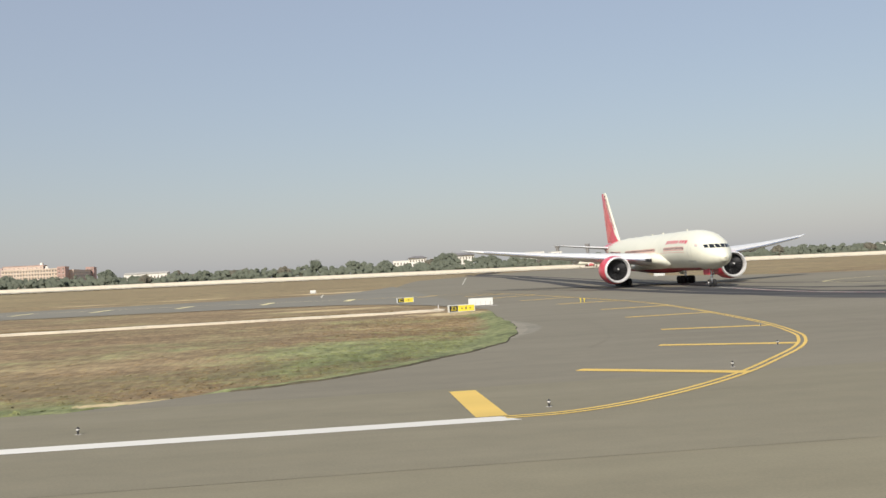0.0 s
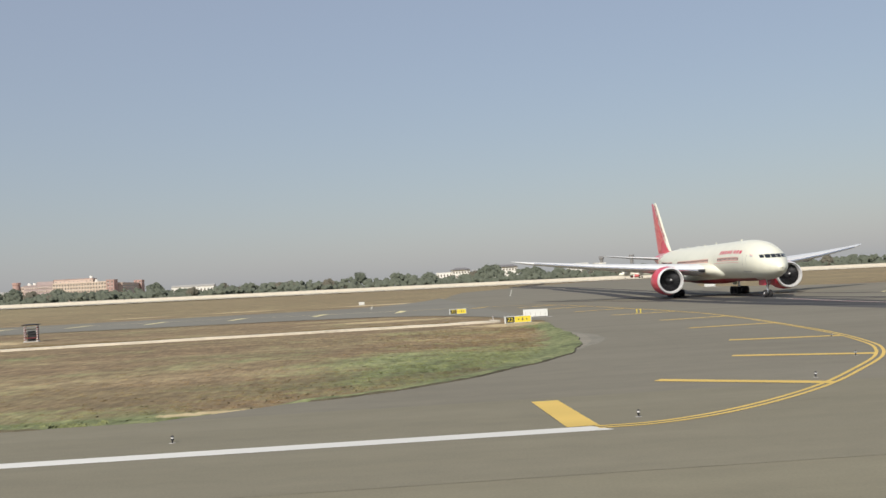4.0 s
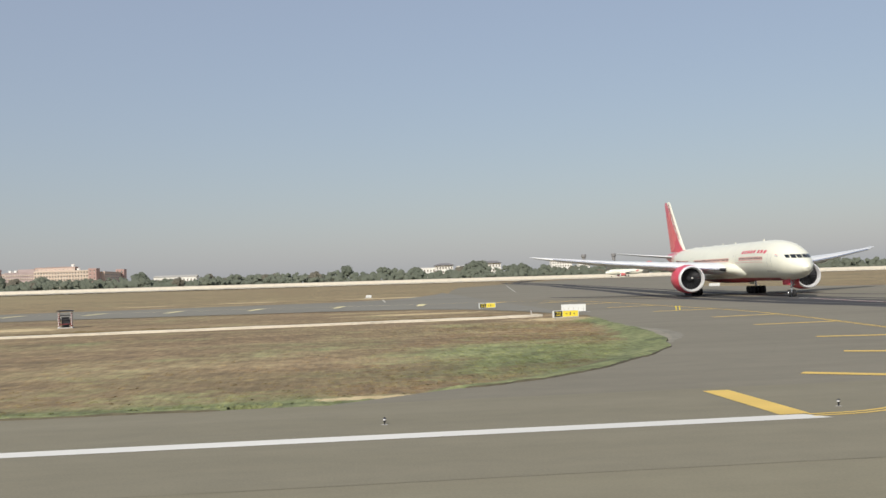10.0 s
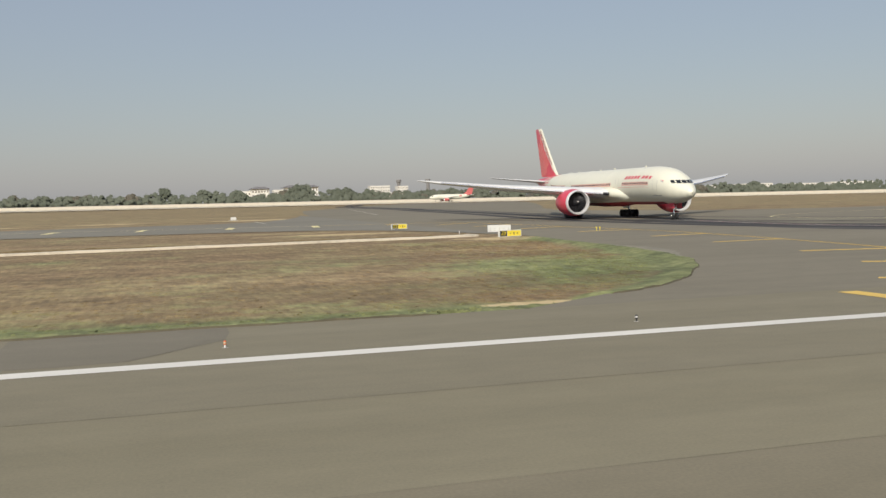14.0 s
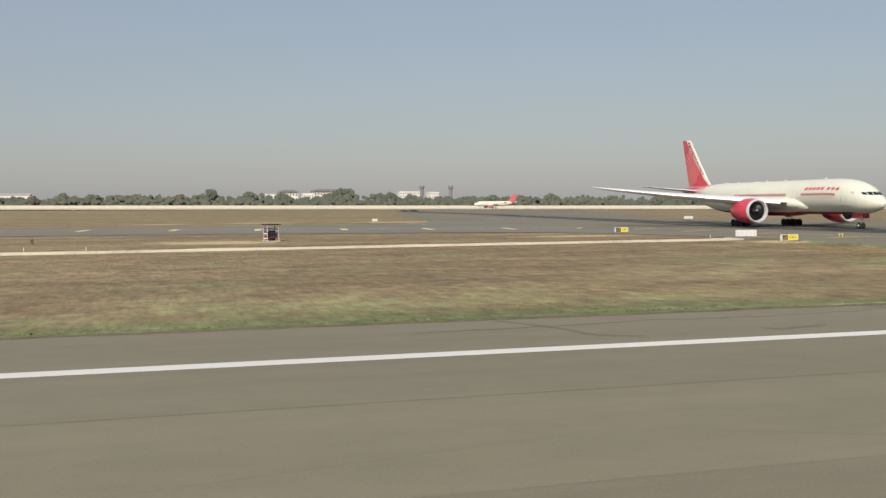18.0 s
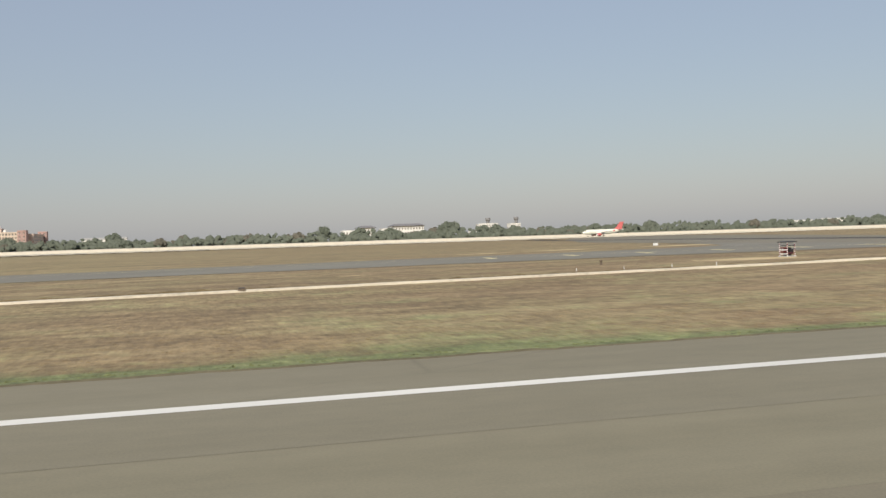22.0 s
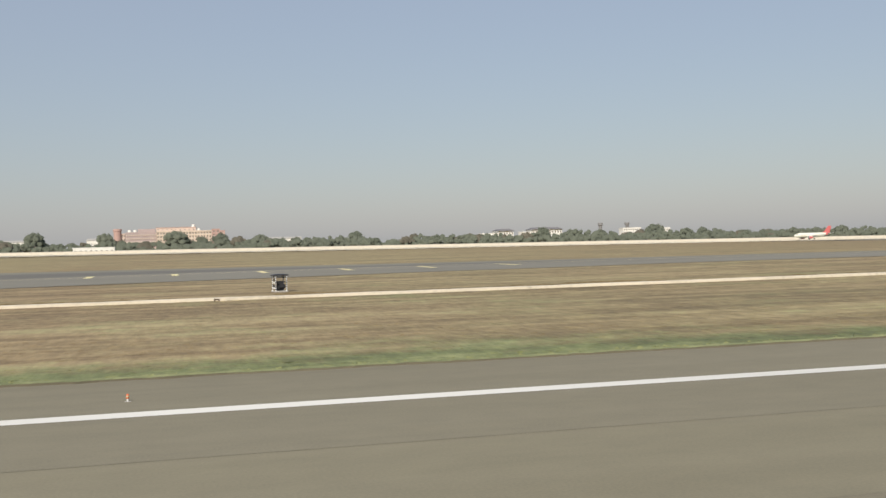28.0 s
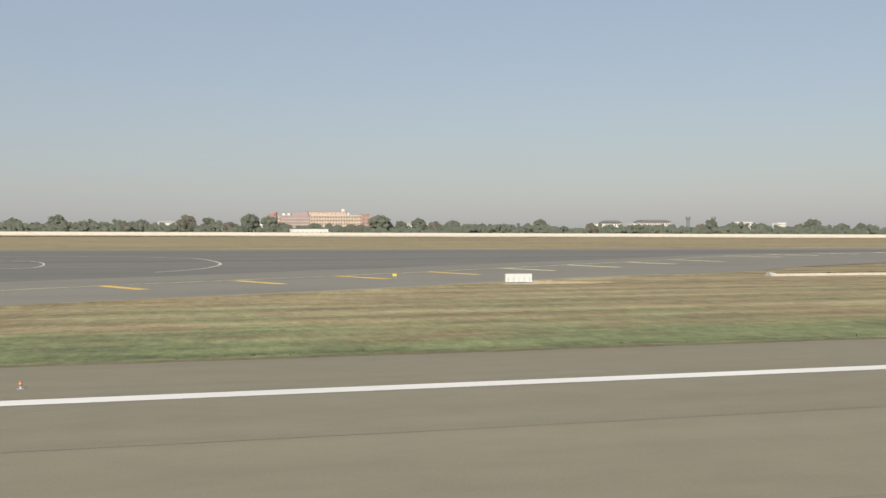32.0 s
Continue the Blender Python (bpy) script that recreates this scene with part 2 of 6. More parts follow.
    lush = calc(nt, "ADD", calc(nt, "MAXIMUM", lush, tip.outputs["Result"]), calc(nt, "ADD", spread, calc(nt, "MULTIPLY", calc(nt, "SUBTRACT", clump, 0.5), 0.9)))
    olive = nt.nodes.new("ShaderNodeMapRange")
    olive.inputs["From Min"].default_value, olive.inputs["From Max"].default_value = 45.0, 85.0
    olive.inputs["To Min"].default_value, olive.inputs["To Max"].default_value = 0.22, 0.03
    nt.links.new(sep.outputs["Y"], olive.inputs["Value"])
    reach = nt.nodes.new("ShaderNodeMapRange")
    reach.inputs["From Min"].default_value, reach.inputs["From Max"].default_value = -375.0, -425.0
    reach.inputs["To Min"].default_value, reach.inputs["To Max"].default_value = 0.2, 1.0
    nt.links.new(sep.outputs["X"], reach.inputs["Value"])
    swathe = calc(nt, "MULTIPLY", calc(nt, "SUBTRACT", 0.5, rows_f), 0.8)
    lush = calc(nt, "ADD", lush, calc(nt, "MULTIPLY", calc(nt, "MULTIPLY", wild.outputs["Result"], reach.outputs["Result"]), calc(nt, "ADD", swathe, calc(nt, "MULTIPLY", olive.outputs["Result"], calc(nt, "LESS_THAN", sep.outputs["Y"], 110.0)))))
    lush = ramp(nt, lush, [(0.16, (0, 0, 0)), (0.64, (0.95, 0.95, 0.95))])
    col = blend(nt, lush, col, green)
    calm = calc(nt, "SUBTRACT", 0.62, calc(nt, "MULTIPLY", wild.outputs["Result"], 0.3))
    col = blend(nt, calm, col, ramp(nt, clump, [(0.32, (0.25, 0.24, 0.23)), (0.5, (0.5, 0.5, 0.5)), (0.68, (0.72, 0.71, 0.68))]), "OVERLAY")
    col = blend(nt, calm, col, ramp(nt, blade, [(0.34, (0.33, 0.32, 0.31)), (0.66, (0.67, 0.66, 0.63))]), "OVERLAY")
    # bare earth
    ragged = calc(nt, "MULTIPLY", calc(nt, "SUBTRACT", calc(nt, "ADD", mid_f, clump), 1.0), 3.2)
    worn_f = None
    for cx, cy, rx, ry in BARE:
        mp = nt.nodes.new("ShaderNodeMapping")
        mp.vector_type = "TEXTURE"
        mp.inputs["Location"].default_value = (cx, cy, 0)
        mp.inputs["Scale"].default_value = (rx, ry, 1000)
        nt.links.new(tc.outputs["Object"], mp.inputs["Vector"])
        ln = nt.nodes.new("ShaderNodeVectorMath")
        ln.operation = "LENGTH"
        nt.links.new(mp.outputs["Vector"], ln.inputs[0])
        worn_f = ln.outputs["Value"] if worn_f is None else calc(nt, "MINIMUM", worn_f, ln.outputs["Value"])
    mask = ramp(nt, calc(nt, "MULTIPLY", calc(nt, "ADD", worn_f, ragged), 0.5), [(0.34, (0.95, 0.95, 0.95)), (0.58, (0, 0, 0))])
    sand = ramp(nt, f, [(0.38, (0.40, 0.295, 0.15)), (0.48, (0.58, 0.45, 0.24)), (0.6, (0.68, 0.56, 0.34))])
    col = blend(nt, mask, col, sand)
    nt.links.new(col, b.inputs["Base Color"])
    bump(nt, b, fine_f, 0.4, 0.1)
    return m


def dirt(name, colour):
    m, nt, b = shader(name, 0.95)
    a = fuzz(nt, coords(nt, (0.12, 0.5, 1)), 1.0, 6, 0.65)
    c = fuzz(nt, coords(nt, (2, 3, 1)), 1.0, 4)
    f = calc(nt, "ADD", calc(nt, "MULTIPLY", a, 0.6), calc(nt, "MULTIPLY", c, 0.4))
    nt.links.new(ramp(nt, f, [(0.32, tuple(v * 0.62 for v in colour)), (0.5, colour), (0.7, tuple(min(1, v * 1.2) for v in colour))]), b.inputs["Base Color"])
    bump(nt, b, c, 0.5, 0.05)
    return m


def worn(name, colour, under, keep=0.42):
    """Road paint, scuffed through to the tarmac in places."""
    m, nt, b = shader(name, 0.75)
    f = fuzz(nt, coords(nt, (0.8, 2.5, 1)), 1.3, 6, 0.7)
    g = fuzz(nt, coords(nt, (0.05, 0.3, 1)), 1.0, 3)
    col = ramp(nt, g, [(0.35, tuple(v * 0.86 for v in colour)), (0.65, colour)])
    nt.links.new(blend(nt, ramp(nt, f, [(keep - 0.12, (1, 1, 1)), (keep - 0.02, (0, 0, 0))]), col, under), b.inputs["Base Color"])
    return m


def leaves(name, dark, light):
    m, nt, b = shader(name, 0.9)
    oi = nt.nodes.new("ShaderNodeObjectInfo")
    ge = nt.nodes.new("ShaderNodeNewGeometry")
    f = calc(nt, "ADD", calc(nt, "MULTIPLY", oi.outputs["Random"], 0.3), calc(nt, "MULTIPLY", ge.outputs["Random Per Island"], 0.3))
    f = calc(nt, "ADD", f, calc(nt, "MULTIPLY", fuzz(nt, coords(nt, (0.05, 0.05, 0.05)), 1.0, 4), 0.4))
    col = ramp(nt, f, [(0.15, dark), (0.85, light)])
    nt.links.new(col, b.inputs["Base Color"])
    b.inputs["Specular IOR Level"].default_value = 0.2
    tr = nt.nodes.new("ShaderNodeBsdfTranslucent")
    nt.links.new(col, tr.inputs["Color"])
    mx = nt.nodes.new("ShaderNodeMixShader")
    mx.inputs[0].default_value = 0.12
    nt.links.new(b.outputs[0], mx.inputs[1])
    nt.links.new(tr.outputs[0], mx.inputs[2])
    nt.links.new(mx.outputs[0], nt.nodes["Material Output"].inputs["Surface"])
    return m


M_RUNWAY = asphalt("runway_asphalt", (0.214, 0.192, 0.129), (0.258, 0.232, 0.159))
M_SHOULDER = asphalt("shoulder_asphalt", (0.203, 0.182, 0.125), (0.250, 0.225, 0.159))
M_TAXI = asphalt("taxiway_asphalt", (0.189, 0.169, 0.125), (0.241, 0.218, 0.164), 0.1)
M_TAXI_FAR = asphalt("weathered_asphalt", (0.193, 0.180, 0.146), (0.247, 0.232, 0.187), 0.1)
M_CORE = asphalt("traffic_darkened_asphalt", (0.125, 0.119, 0.104), (0.208, 0.197, 0.166), 0.62)
M_JOINT = asphalt("joint_seal", (0.190, 0.171, 0.120), (0.230, 0.207, 0.148), 0.3)
M_LANE = asphalt("trafficked_asphalt", (0.194, 0.172, 0.118), (0.241, 0.214, 0.149))
M_PATCH = asphalt("fresh_asphalt", (0.170, 0.154, 0.115), (0.212, 0.192, 0.146), 0.1)
M_RUBBER = asphalt("rubbered_asphalt", (0.032, 0.031, 0.032), (0.066, 0.064, 0.063), 0.5)
M_SCUFF = asphalt("scuffed_asphalt", (0.07, 0.067, 0.062), (0.115, 0.109, 0.099), 0.5)
M_TURF = turf()
M_SOIL = dirt("dark_soil", (0.11, 0.096, 0.06))
M_DUST = dirt("dusty_asphalt", (0.285, 0.255, 0.195))
M_DUST_THIN = dirt("thin_dust", (0.245, 0.224, 0.172))
M_WEED = dirt("dry_weeds", (0.15, 0.115, 0.062))
M_TRACK = dirt("pale_earth", (0.60, 0.53, 0.41))
M_WHITE_LINE = worn("white_road_paint", (0.80, 0.775, 0.70), (0.3, 0.28, 0.25), 0.33)
M_YELLOW_LINE = worn("yellow_road_paint", (0.77, 0.53, 0.13), (0.25, 0.2, 0.12), 0.36)
M_FADED_LINE = worn("faded_yellow_paint", (0.84, 0.74, 0.38), (0.3, 0.27, 0.2), 0.38)
M_PALE_LINE = worn("faded_pale_paint", (0.62, 0.59, 0.48), (0.17, 0.16, 0.15), 0.45)
M_RED_LINE = worn("faded_red_paint", (0.30, 0.105, 0.10), (0.085, 0.08, 0.076), 0.58)
M_WALL = plain("limewashed_wall", (0.62, 0.572, 0.478), 0.9, vary=0.1, scale=0.3)
# leaf greens paled and greyed to carry the distance haze
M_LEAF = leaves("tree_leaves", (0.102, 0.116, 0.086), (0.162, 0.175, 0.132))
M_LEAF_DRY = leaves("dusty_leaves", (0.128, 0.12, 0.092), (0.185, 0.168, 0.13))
M_BARK = plain("bark", (0.13, 0.10, 0.07), 0.9, vary=0.3)
M_CREAM = plain("cream_aircraft_paint", (0.80, 0.785, 0.645), 0.42, vary=0.035, scale=0.4, coat=0.15)
M_RED = plain("red_aircraft_paint", (0.70, 0.058, 0.098), 0.36, vary=0.08, scale=0.6, coat=0.4)
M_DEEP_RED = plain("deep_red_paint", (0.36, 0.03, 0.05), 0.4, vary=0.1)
M_ROSE = plain("rose_trim_paint", (0.74, 0.46, 0.38), 0.4, vary=0.08)
M_RAY = plain("pale_orange_paint", (0.79, 0.25, 0.22), 0.4, vary=0.08)
M_TRIM = plain("grey_seam_paint", (0.36, 0.36, 0.34), 0.5, vary=0.06)
# red of the far jet, its colour weakened in place of distance haze
M_HAZED_RED = plain("sun_faded_red_paint", (0.60, 0.15, 0.14), 0.5, vary=0.08)
M_GREY = plain("grey_wing_paint", (0.70, 0.70, 0.68), 0.35, vary=0.08, scale=0.5)
M_SILVER = plain("bare_metal", (0.75, 0.75, 0.76), 0.25, 0.9, vary=0.05)
M_DARK = plain("dark_metal", (0.035, 0.035, 0.038), 0.45, 0.5)
M_LIP = plain("pale_lip_metal", (0.82, 0.81, 0.80), 0.35, 0.35, vary=0.04)
M_TYRE = plain("tyre_rubber", (0.025, 0.025, 0.026), 0.85)
M_GLASS, _nt, _b = shader("cockpit_glass", 0.08)
_b.inputs["Base Color"].default_value = (0.02, 0.025, 0.03, 1)
M_PANE, _nt, _b = shader("window_glass", 0.12)
_b.inputs["Base Color"].default_value = (0.05, 0.055, 0.06, 1)
# window glass of far buildings, browned and lightened to imitate haze
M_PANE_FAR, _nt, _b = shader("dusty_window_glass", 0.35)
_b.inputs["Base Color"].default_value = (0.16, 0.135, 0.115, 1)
M_SIGN_YELLOW = plain("sign_yellow", (0.82, 0.66, 0.06), 0.45, vary=0.06)
M_SIGN_BLACK = plain("sign_black", (0.02, 0.02, 0.02), 0.5)
M_SIGN_WHITE = plain("sign_white", (0.66, 0.66, 0.62), 0.5, vary=0.05)
M_ORANGE = plain("orange_lamp_paint", (0.62, 0.15, 0.05), 0.45)
M_BAND_WHITE = plain("band_white", (0.75, 0.74, 0.72), 0.6)
M_BAND_RED = plain("band_red", (0.18, 0.024, 0.026), 0.6)
M_BAND_BLACK = plain("band_black", (0.025, 0.025, 0.028), 0.6)
M_LAMP_GLASS = plain("lamp_lens", (0.60, 0.48, 0.30), 0.2, vary=0.05)
M_CONCRETE = plain("concrete", (0.42, 0.40, 0.36), 0.9, vary=0.15)
# peach and red sandstone below are desaturated as a stand-in for haze
M_PEACH = plain("peach_plaster", (0.64, 0.525, 0.42), 0.85, vary=0.06, scale=0.2)
M_PINK = plain("pink_plaster", (0.58, 0.46, 0.385), 0.85, vary=0.06, scale=0.2)
M_BRICK_RED = plain("red_sandstone", (0.44, 0.29, 0.25), 0.85, vary=0.1, scale=0.2)
M_CREAM_STONE = plain("cream_stone", (0.66, 0.575, 0.475), 0.85, vary=0.06, scale=0.2)
M_MAUVE = plain("mauve_stone", (0.40, 0.32, 0.30), 0.85, vary=0.1, scale=0.2)
M_HOUSE = plain("white_plaster", (0.76, 0.74, 0.68), 0.85, vary=0.06, scale=0.2)
M_ROOF = plain("slate_roof", (0.17, 0.165, 0.17), 0.8, vary=0.2, scale=0.3)
M_TOWER = plain("tower_concrete", (0.22, 0.215, 0.21), 0.85, vary=0.15)


# ---- building helpers ----
def gh(x, y):
    """Height of the terrain: level by the runway, rising gently towards the boundary wall."""
    x = max(-1500.0, min(1500.0, x))
    return 0.0 if y <= 110 else (min(y, 900.0) - 110) / 690 * (2.0 - 0.0057 * x)


def turf_z(x, y):
    """Top of the turf: it lies a little lower than the asphalt between the runway and the drain wall."""
    low = max(0.0, min(1.0, (y - 36) / 5, (97 - y) / 12, (x + 450) / 40))
    return gh(x, y) - 0.05 - 0.2 * low


def mesh_of(name, bm, mat, smooth=False):
    me = bpy.data.meshes.new(name)
    bmesh.ops.recalc_face_normals(bm, faces=bm.faces)
    bm.to_mesh(me)
    bm.free()
    for m in mat if isinstance(mat, (list, tuple)) else [mat]:
        me.materials.append(m)
    if smooth:
        me.polygons.foreach_set("use_smooth", [True] * len(me.polygons))
        me.set_sharp_from_angle(angle=radians(40))
    return me


def part(name, bm, mat, parent, label="", smooth=False):
    ob = new(name, mesh_of(name, bm, mat, smooth))
    ob.parent = parent
    return tagged(ob, label)


def twin(ob, m, parent=None):
    """Another part on the same mesh."""
    o = new(ob.name.split(".")[0], ob.data)
    o.parent = parent or ob.parent
    o.matrix_basis = m
    return o


def empty(name, m, label, category, group="", kind=""):
    ob = new(name)
    ob.empty_display_size = 0.2
    ob.matrix_basis = m
    return tagged(ob, label, category, group, kind)


def box(bm, x0, x1, y0, y1, z0, z1, bevel=0.0):
    r = bmesh.ops.create_cube(bm, size=1.0, matrix=Matrix.Translation(((x0 + x1) / 2, (y0 + y1) / 2, (z0 + z1) / 2)) @ Matrix.Diagonal((x1 - x0, y1 - y0, z1 - z0, 1)))
    if bevel:
        es = {e for v in r["verts"] for e in v.link_edges}
        bmesh.ops.bevel(bm, geom=list(es), offset=bevel, segments=2, affect="EDGES", profile=0.5)
    return bm


def tube(bm, a, b, r0, r1=None, n=10):
    a, b = Vector(a), Vector(b)
    d = b - a
    m = Matrix.Translation((a + b) / 2) @ d.to_track_quat("Z", "Y").to_matrix().to_4x4()
    bmesh.ops.create_cone(bm, cap_ends=True, segments=n, radius1=r0, radius2=r0 if r1 is None else r1, depth=d.length, matrix=m)
    return bm


def loft(bm, rings, cap=True, closed=True):
    vs = [[bm.verts.new(p) for p in ring] for ring in rings]
    n = len(rings[0])
    for a, b in zip(vs, vs[1:]):
        for i in range(n if closed else n - 1):
            j = (i + 1) % n
            bm.faces.new((a[i], a[j], b[j], b[i]))
    if cap and closed:
        bm.faces.new(vs[0])
        bm.faces.new(vs[-1])
    return bm


def lathe_y(bm, profile, c, n=28, cap=False):
    """Turned about an axis along y through c; profile: (y, radius)."""
    return loft(bm, [[(c[0] + r * math.cos(2 * math.pi * k / n), c[1] + y, c[2] + r * math.sin(2 * math.pi * k / n)) for k in range(n)] for y, r in profile], cap)


def ribbon(name, cols, mat, lift, label, category, kind="structure", steps=None):
    """A sheet on the terrain; cols: x, near y, far y."""
    bm = bmesh.new()
    rows = []
    for x, y0, y1 in cols:
        ys = [y0 + (110 - y0) * k / 4 for k in range(4)] + [110 + (y1 - 110) * k / 4 for k in range(5)] if y0 < 110 < y1 else [y0 + (y1 - y0) * k / 8 for k in range(9)]
        rows.append([bm.verts.new((x, y, gh(x, y) + lift)) for y in ys])
    for a, b in zip(rows, rows[1:]):
        for k in range(8):
            bm.faces.new((a[k], b[k], b[k + 1], a[k + 1]))
    ob = new(name, mesh_of(name, bm, mat))
    return tagged(ob, label, category, kind=kind)


def stroke(pts, width, lift, bm=None):
    """A painted line of even width along points (x, y)."""
    bm = bm or bmesh.new()
    P = [Vector((p[0], p[1], 0)) for p in pts]
    vs = []
    for i, p in enumerate(P):
        d = (P[min(i + 1, len(P) - 1)] - P[max(i - 1, 0)]).normalized()
        n = Vector((-d.y, d.x, 0)) * width / 2
        vs.append([bm.verts.new((q.x, q.y, gh(q.x, q.y) + lift)) for q in (p + n, p - n)])
    for a, b in zip(vs, vs[1:]):
        bm.faces.new((a[0], a[1], b[1], b[0]))
    return bm


def spline(pts, n=8):
    """Catmull-Rom curve through points."""
    out = []
    P = [Vector((p[0], p[1], 0)) for p in pts]
    P = [P[0] * 2 - P[1]] + P + [P[-1] * 2 - P[-2]]
    for i in range(1, len(P) - 2):
        for k in range(n):
            t = k / n
            a, b, c, d = P[i - 1:i + 3]
            q = 0.5 * (2 * b + (c - a) * t + (2 * a - 5 * b + 4 * c - d) * t * t + (3 * b - a - 3 * c + d) * t ** 3)
            out.append((q.x, q.y))
    out.append((P[-2].x, P[-2].y))
    return out


def shifted(pts, w):
    P = [Vector((p[0], p[1])) for p in pts]
    out = []
    for i, p in enumerate(P):
        d = (P[min(i + 1, len(P) - 1)] - P[max(i - 1, 0)]).normalized()
        out.append((p.x - d.y * w, p.y + d.x * w))
    return out


# ---- ground, runway, taxiways ----
bm = bmesh.new()
gx = [-4800, -1500, -900, -600, -450, -410, -300, -200, -100, -50, 0, 50, 100, 200, 400, 800, 1500, 4800]
gy = [-3000, -46, 36, 41, 60, 85, 97, 110, 160, 220, 320, 500, 800, 900, 1400, 4800]
grid = [[bm.verts.new((x, y, turf_z(x, y))) for y in gy] for x in gx]
for a, b in zip(grid, grid[1:]):
    for k in range(len(gy) - 1):
        bm.faces.new((a[k], b[k], b[k + 1], a[k + 1]))
tagged(new("ground", mesh_of("ground", bm, M_TURF)), "dry straw-coloured airfield grass, greener beside the runway", "ground", kind="structure")

SEAM = 22.4
ribbon("runway", [(-2600, -44, SEAM), (-600, -44, SEAM), (0, -44, SEAM), (700, -44, SEAM)], M_RUNWAY, 0.0, "wide worn brown-grey asphalt runway", "runway")
ribbon("runway_edge", [(-2600, SEAM, 37.2), (-600, SEAM, 37.2), (0, SEAM, 37.2), (700, SEAM, 37.2)], M_SHOULDER, 0.001, "grey asphalt runway edge strip and shoulder", "runway")
LINK = [(-17, 37.2, 37.3), (-12, 37.2, 40.9), (-9.4, 37.2, 42.1), (-5.5, 37.2, 45.6), (-2, 37.2, 50.3), (2.1, 37.2, 57), (4.7, 37.2, 65.4), (6.5, 37.2, 76), (7.5, 37.2, 90), (9.5, 37.2, 108)]
ribbon("taxiway_fillet", LINK, M_TAXI, 0.0, "grey asphalt fillet curving round the grass island", "taxiway")
APRON = [(9.5, 37.2, 272), (16, 37.2, 330), (26, 37.2, 400), (45, 37.2, 450), (72, 37.2, 530), (76, 37.2, 290), (80, 37.2, 230), (88, 37.2, 200), (110, 37.2, 184), (250, 37.2, 180), (700, 37.2, 180)]
ribbon("taxiway_link", APRON, M_TAXI, 0.0, "broad grey asphalt taxiway crossing the field", "taxiway")
FAR = [(-1500, 37.2, 280), (-580, 37.2, 280), (-545, 46, 276), (-512, 69, 270), (-490, 79.5, 267), (-472, 90, 265), (-458, 98, 263), (-434, 108, 260), (-416, 122, 256), (-383, 138, 250), (-350, 149, 244), (-299, 159, 232), (-242, 165, 220), (-150, 166, 212), (-60, 161, 212), (-20, 154, 214), (-8, 149, 222), (0, 140, 244), (5, 128, 264), (9.5, 108, 290)]
ribbon("taxiway_far", FAR, M_TAXI_FAR, 0.0, "grey asphalt parallel taxiway beyond the grass", "taxiway")
ribbon("taxiway_cross", [(45, 200, 450), (72, 240, 530), (90, 300, 575), (110, 350, 620), (140, 430, 690), (155, 470, 724), (200, 600, 724), (235, 715, 724)], M_TAXI, 0.004, "grey asphalt taxiway slanting away to the far strip", "taxiway")
ribbon("runway_far", [(-1500, 724, 779), (-300, 724, 779), (300, 724, 779), (1500, 724, 779)], M_TAXI_FAR, 0.7, "distant grey asphalt strip before the boundary wall", "taxiway")

# the far taxiway's worn middle, darkened by traffic
CORE = [(-640, 62, 262), (-580, 78, 262), (-540, 96, 258), (-507, 113, 254), (-472, 133, 249), (-446, 150, 244), (-420, 166, 239), (-397, 182, 234), (-350, 197, 226), (-300, 202, 217), (-240, 203, 209), (-200, 203, 205)]
bm = bmesh.new()
rows = []
for q in spline([(c[0], c[1]) for c in CORE], 12):
    far_y = np.interp(q[0], [c[0] for c in CORE], [c[2] for c in CORE])
    wob = 1.6 * noise.noise((q[0] * 0.05, 2, 0))
    rows.append([(q[0], y, gh(q[0], y) + 0.004) for y in (q[1] + 1.2 + wob, q[1] + 0.35 * (far_y - q[1]), q[1] + 0.7 * (far_y - q[1]), max(q[1] + 1.4 + wob, far_y))])
loft(bm, rows, closed=False)
tagged(new("taxiway_core", mesh_of("taxiway_core", bm, M_CORE)), "taxiway asphalt darkened by traffic and rubber", "taxiway", kind="structure")

# paving joints along the runway, and its more trafficked lane
ribbon("runway_lane", [(-2600, -10, 14.9), (-600, -10, 14.9), (0, -10, 14.9), (700, -10, 14.9)], M_LANE, 0.003, "darker trafficked lane of the asphalt runway", "runway")
for y, w in ((SEAM, 0.035), (14.9, 0.02)):
    pts = [(-640 + 1.6 * k, y + 0.09 * noise.noise((k * 0.11, y, 0)) + 0.05 * noise.noise((k * 0.5, y, 3))) for k in range(450)]
    bm = bmesh.new()
    loft(bm, [[(x, yy - w * (0.35 + 0.45 * max(0.0, noise.noise((x * 0.09, y, 7)) + 0.45)), 0.006), (x, yy + w * (0.35 + 0.45 * max(0.0, noise.noise((x * 0.13, y, 9)) + 0.35)), 0.006)] for x, yy in pts], closed=False)
    tagged(new("paving_joint", mesh_of("paving_joint", bm, M_JOINT)), "dark uneven paving joint along the runway", "joint", kind="structure")

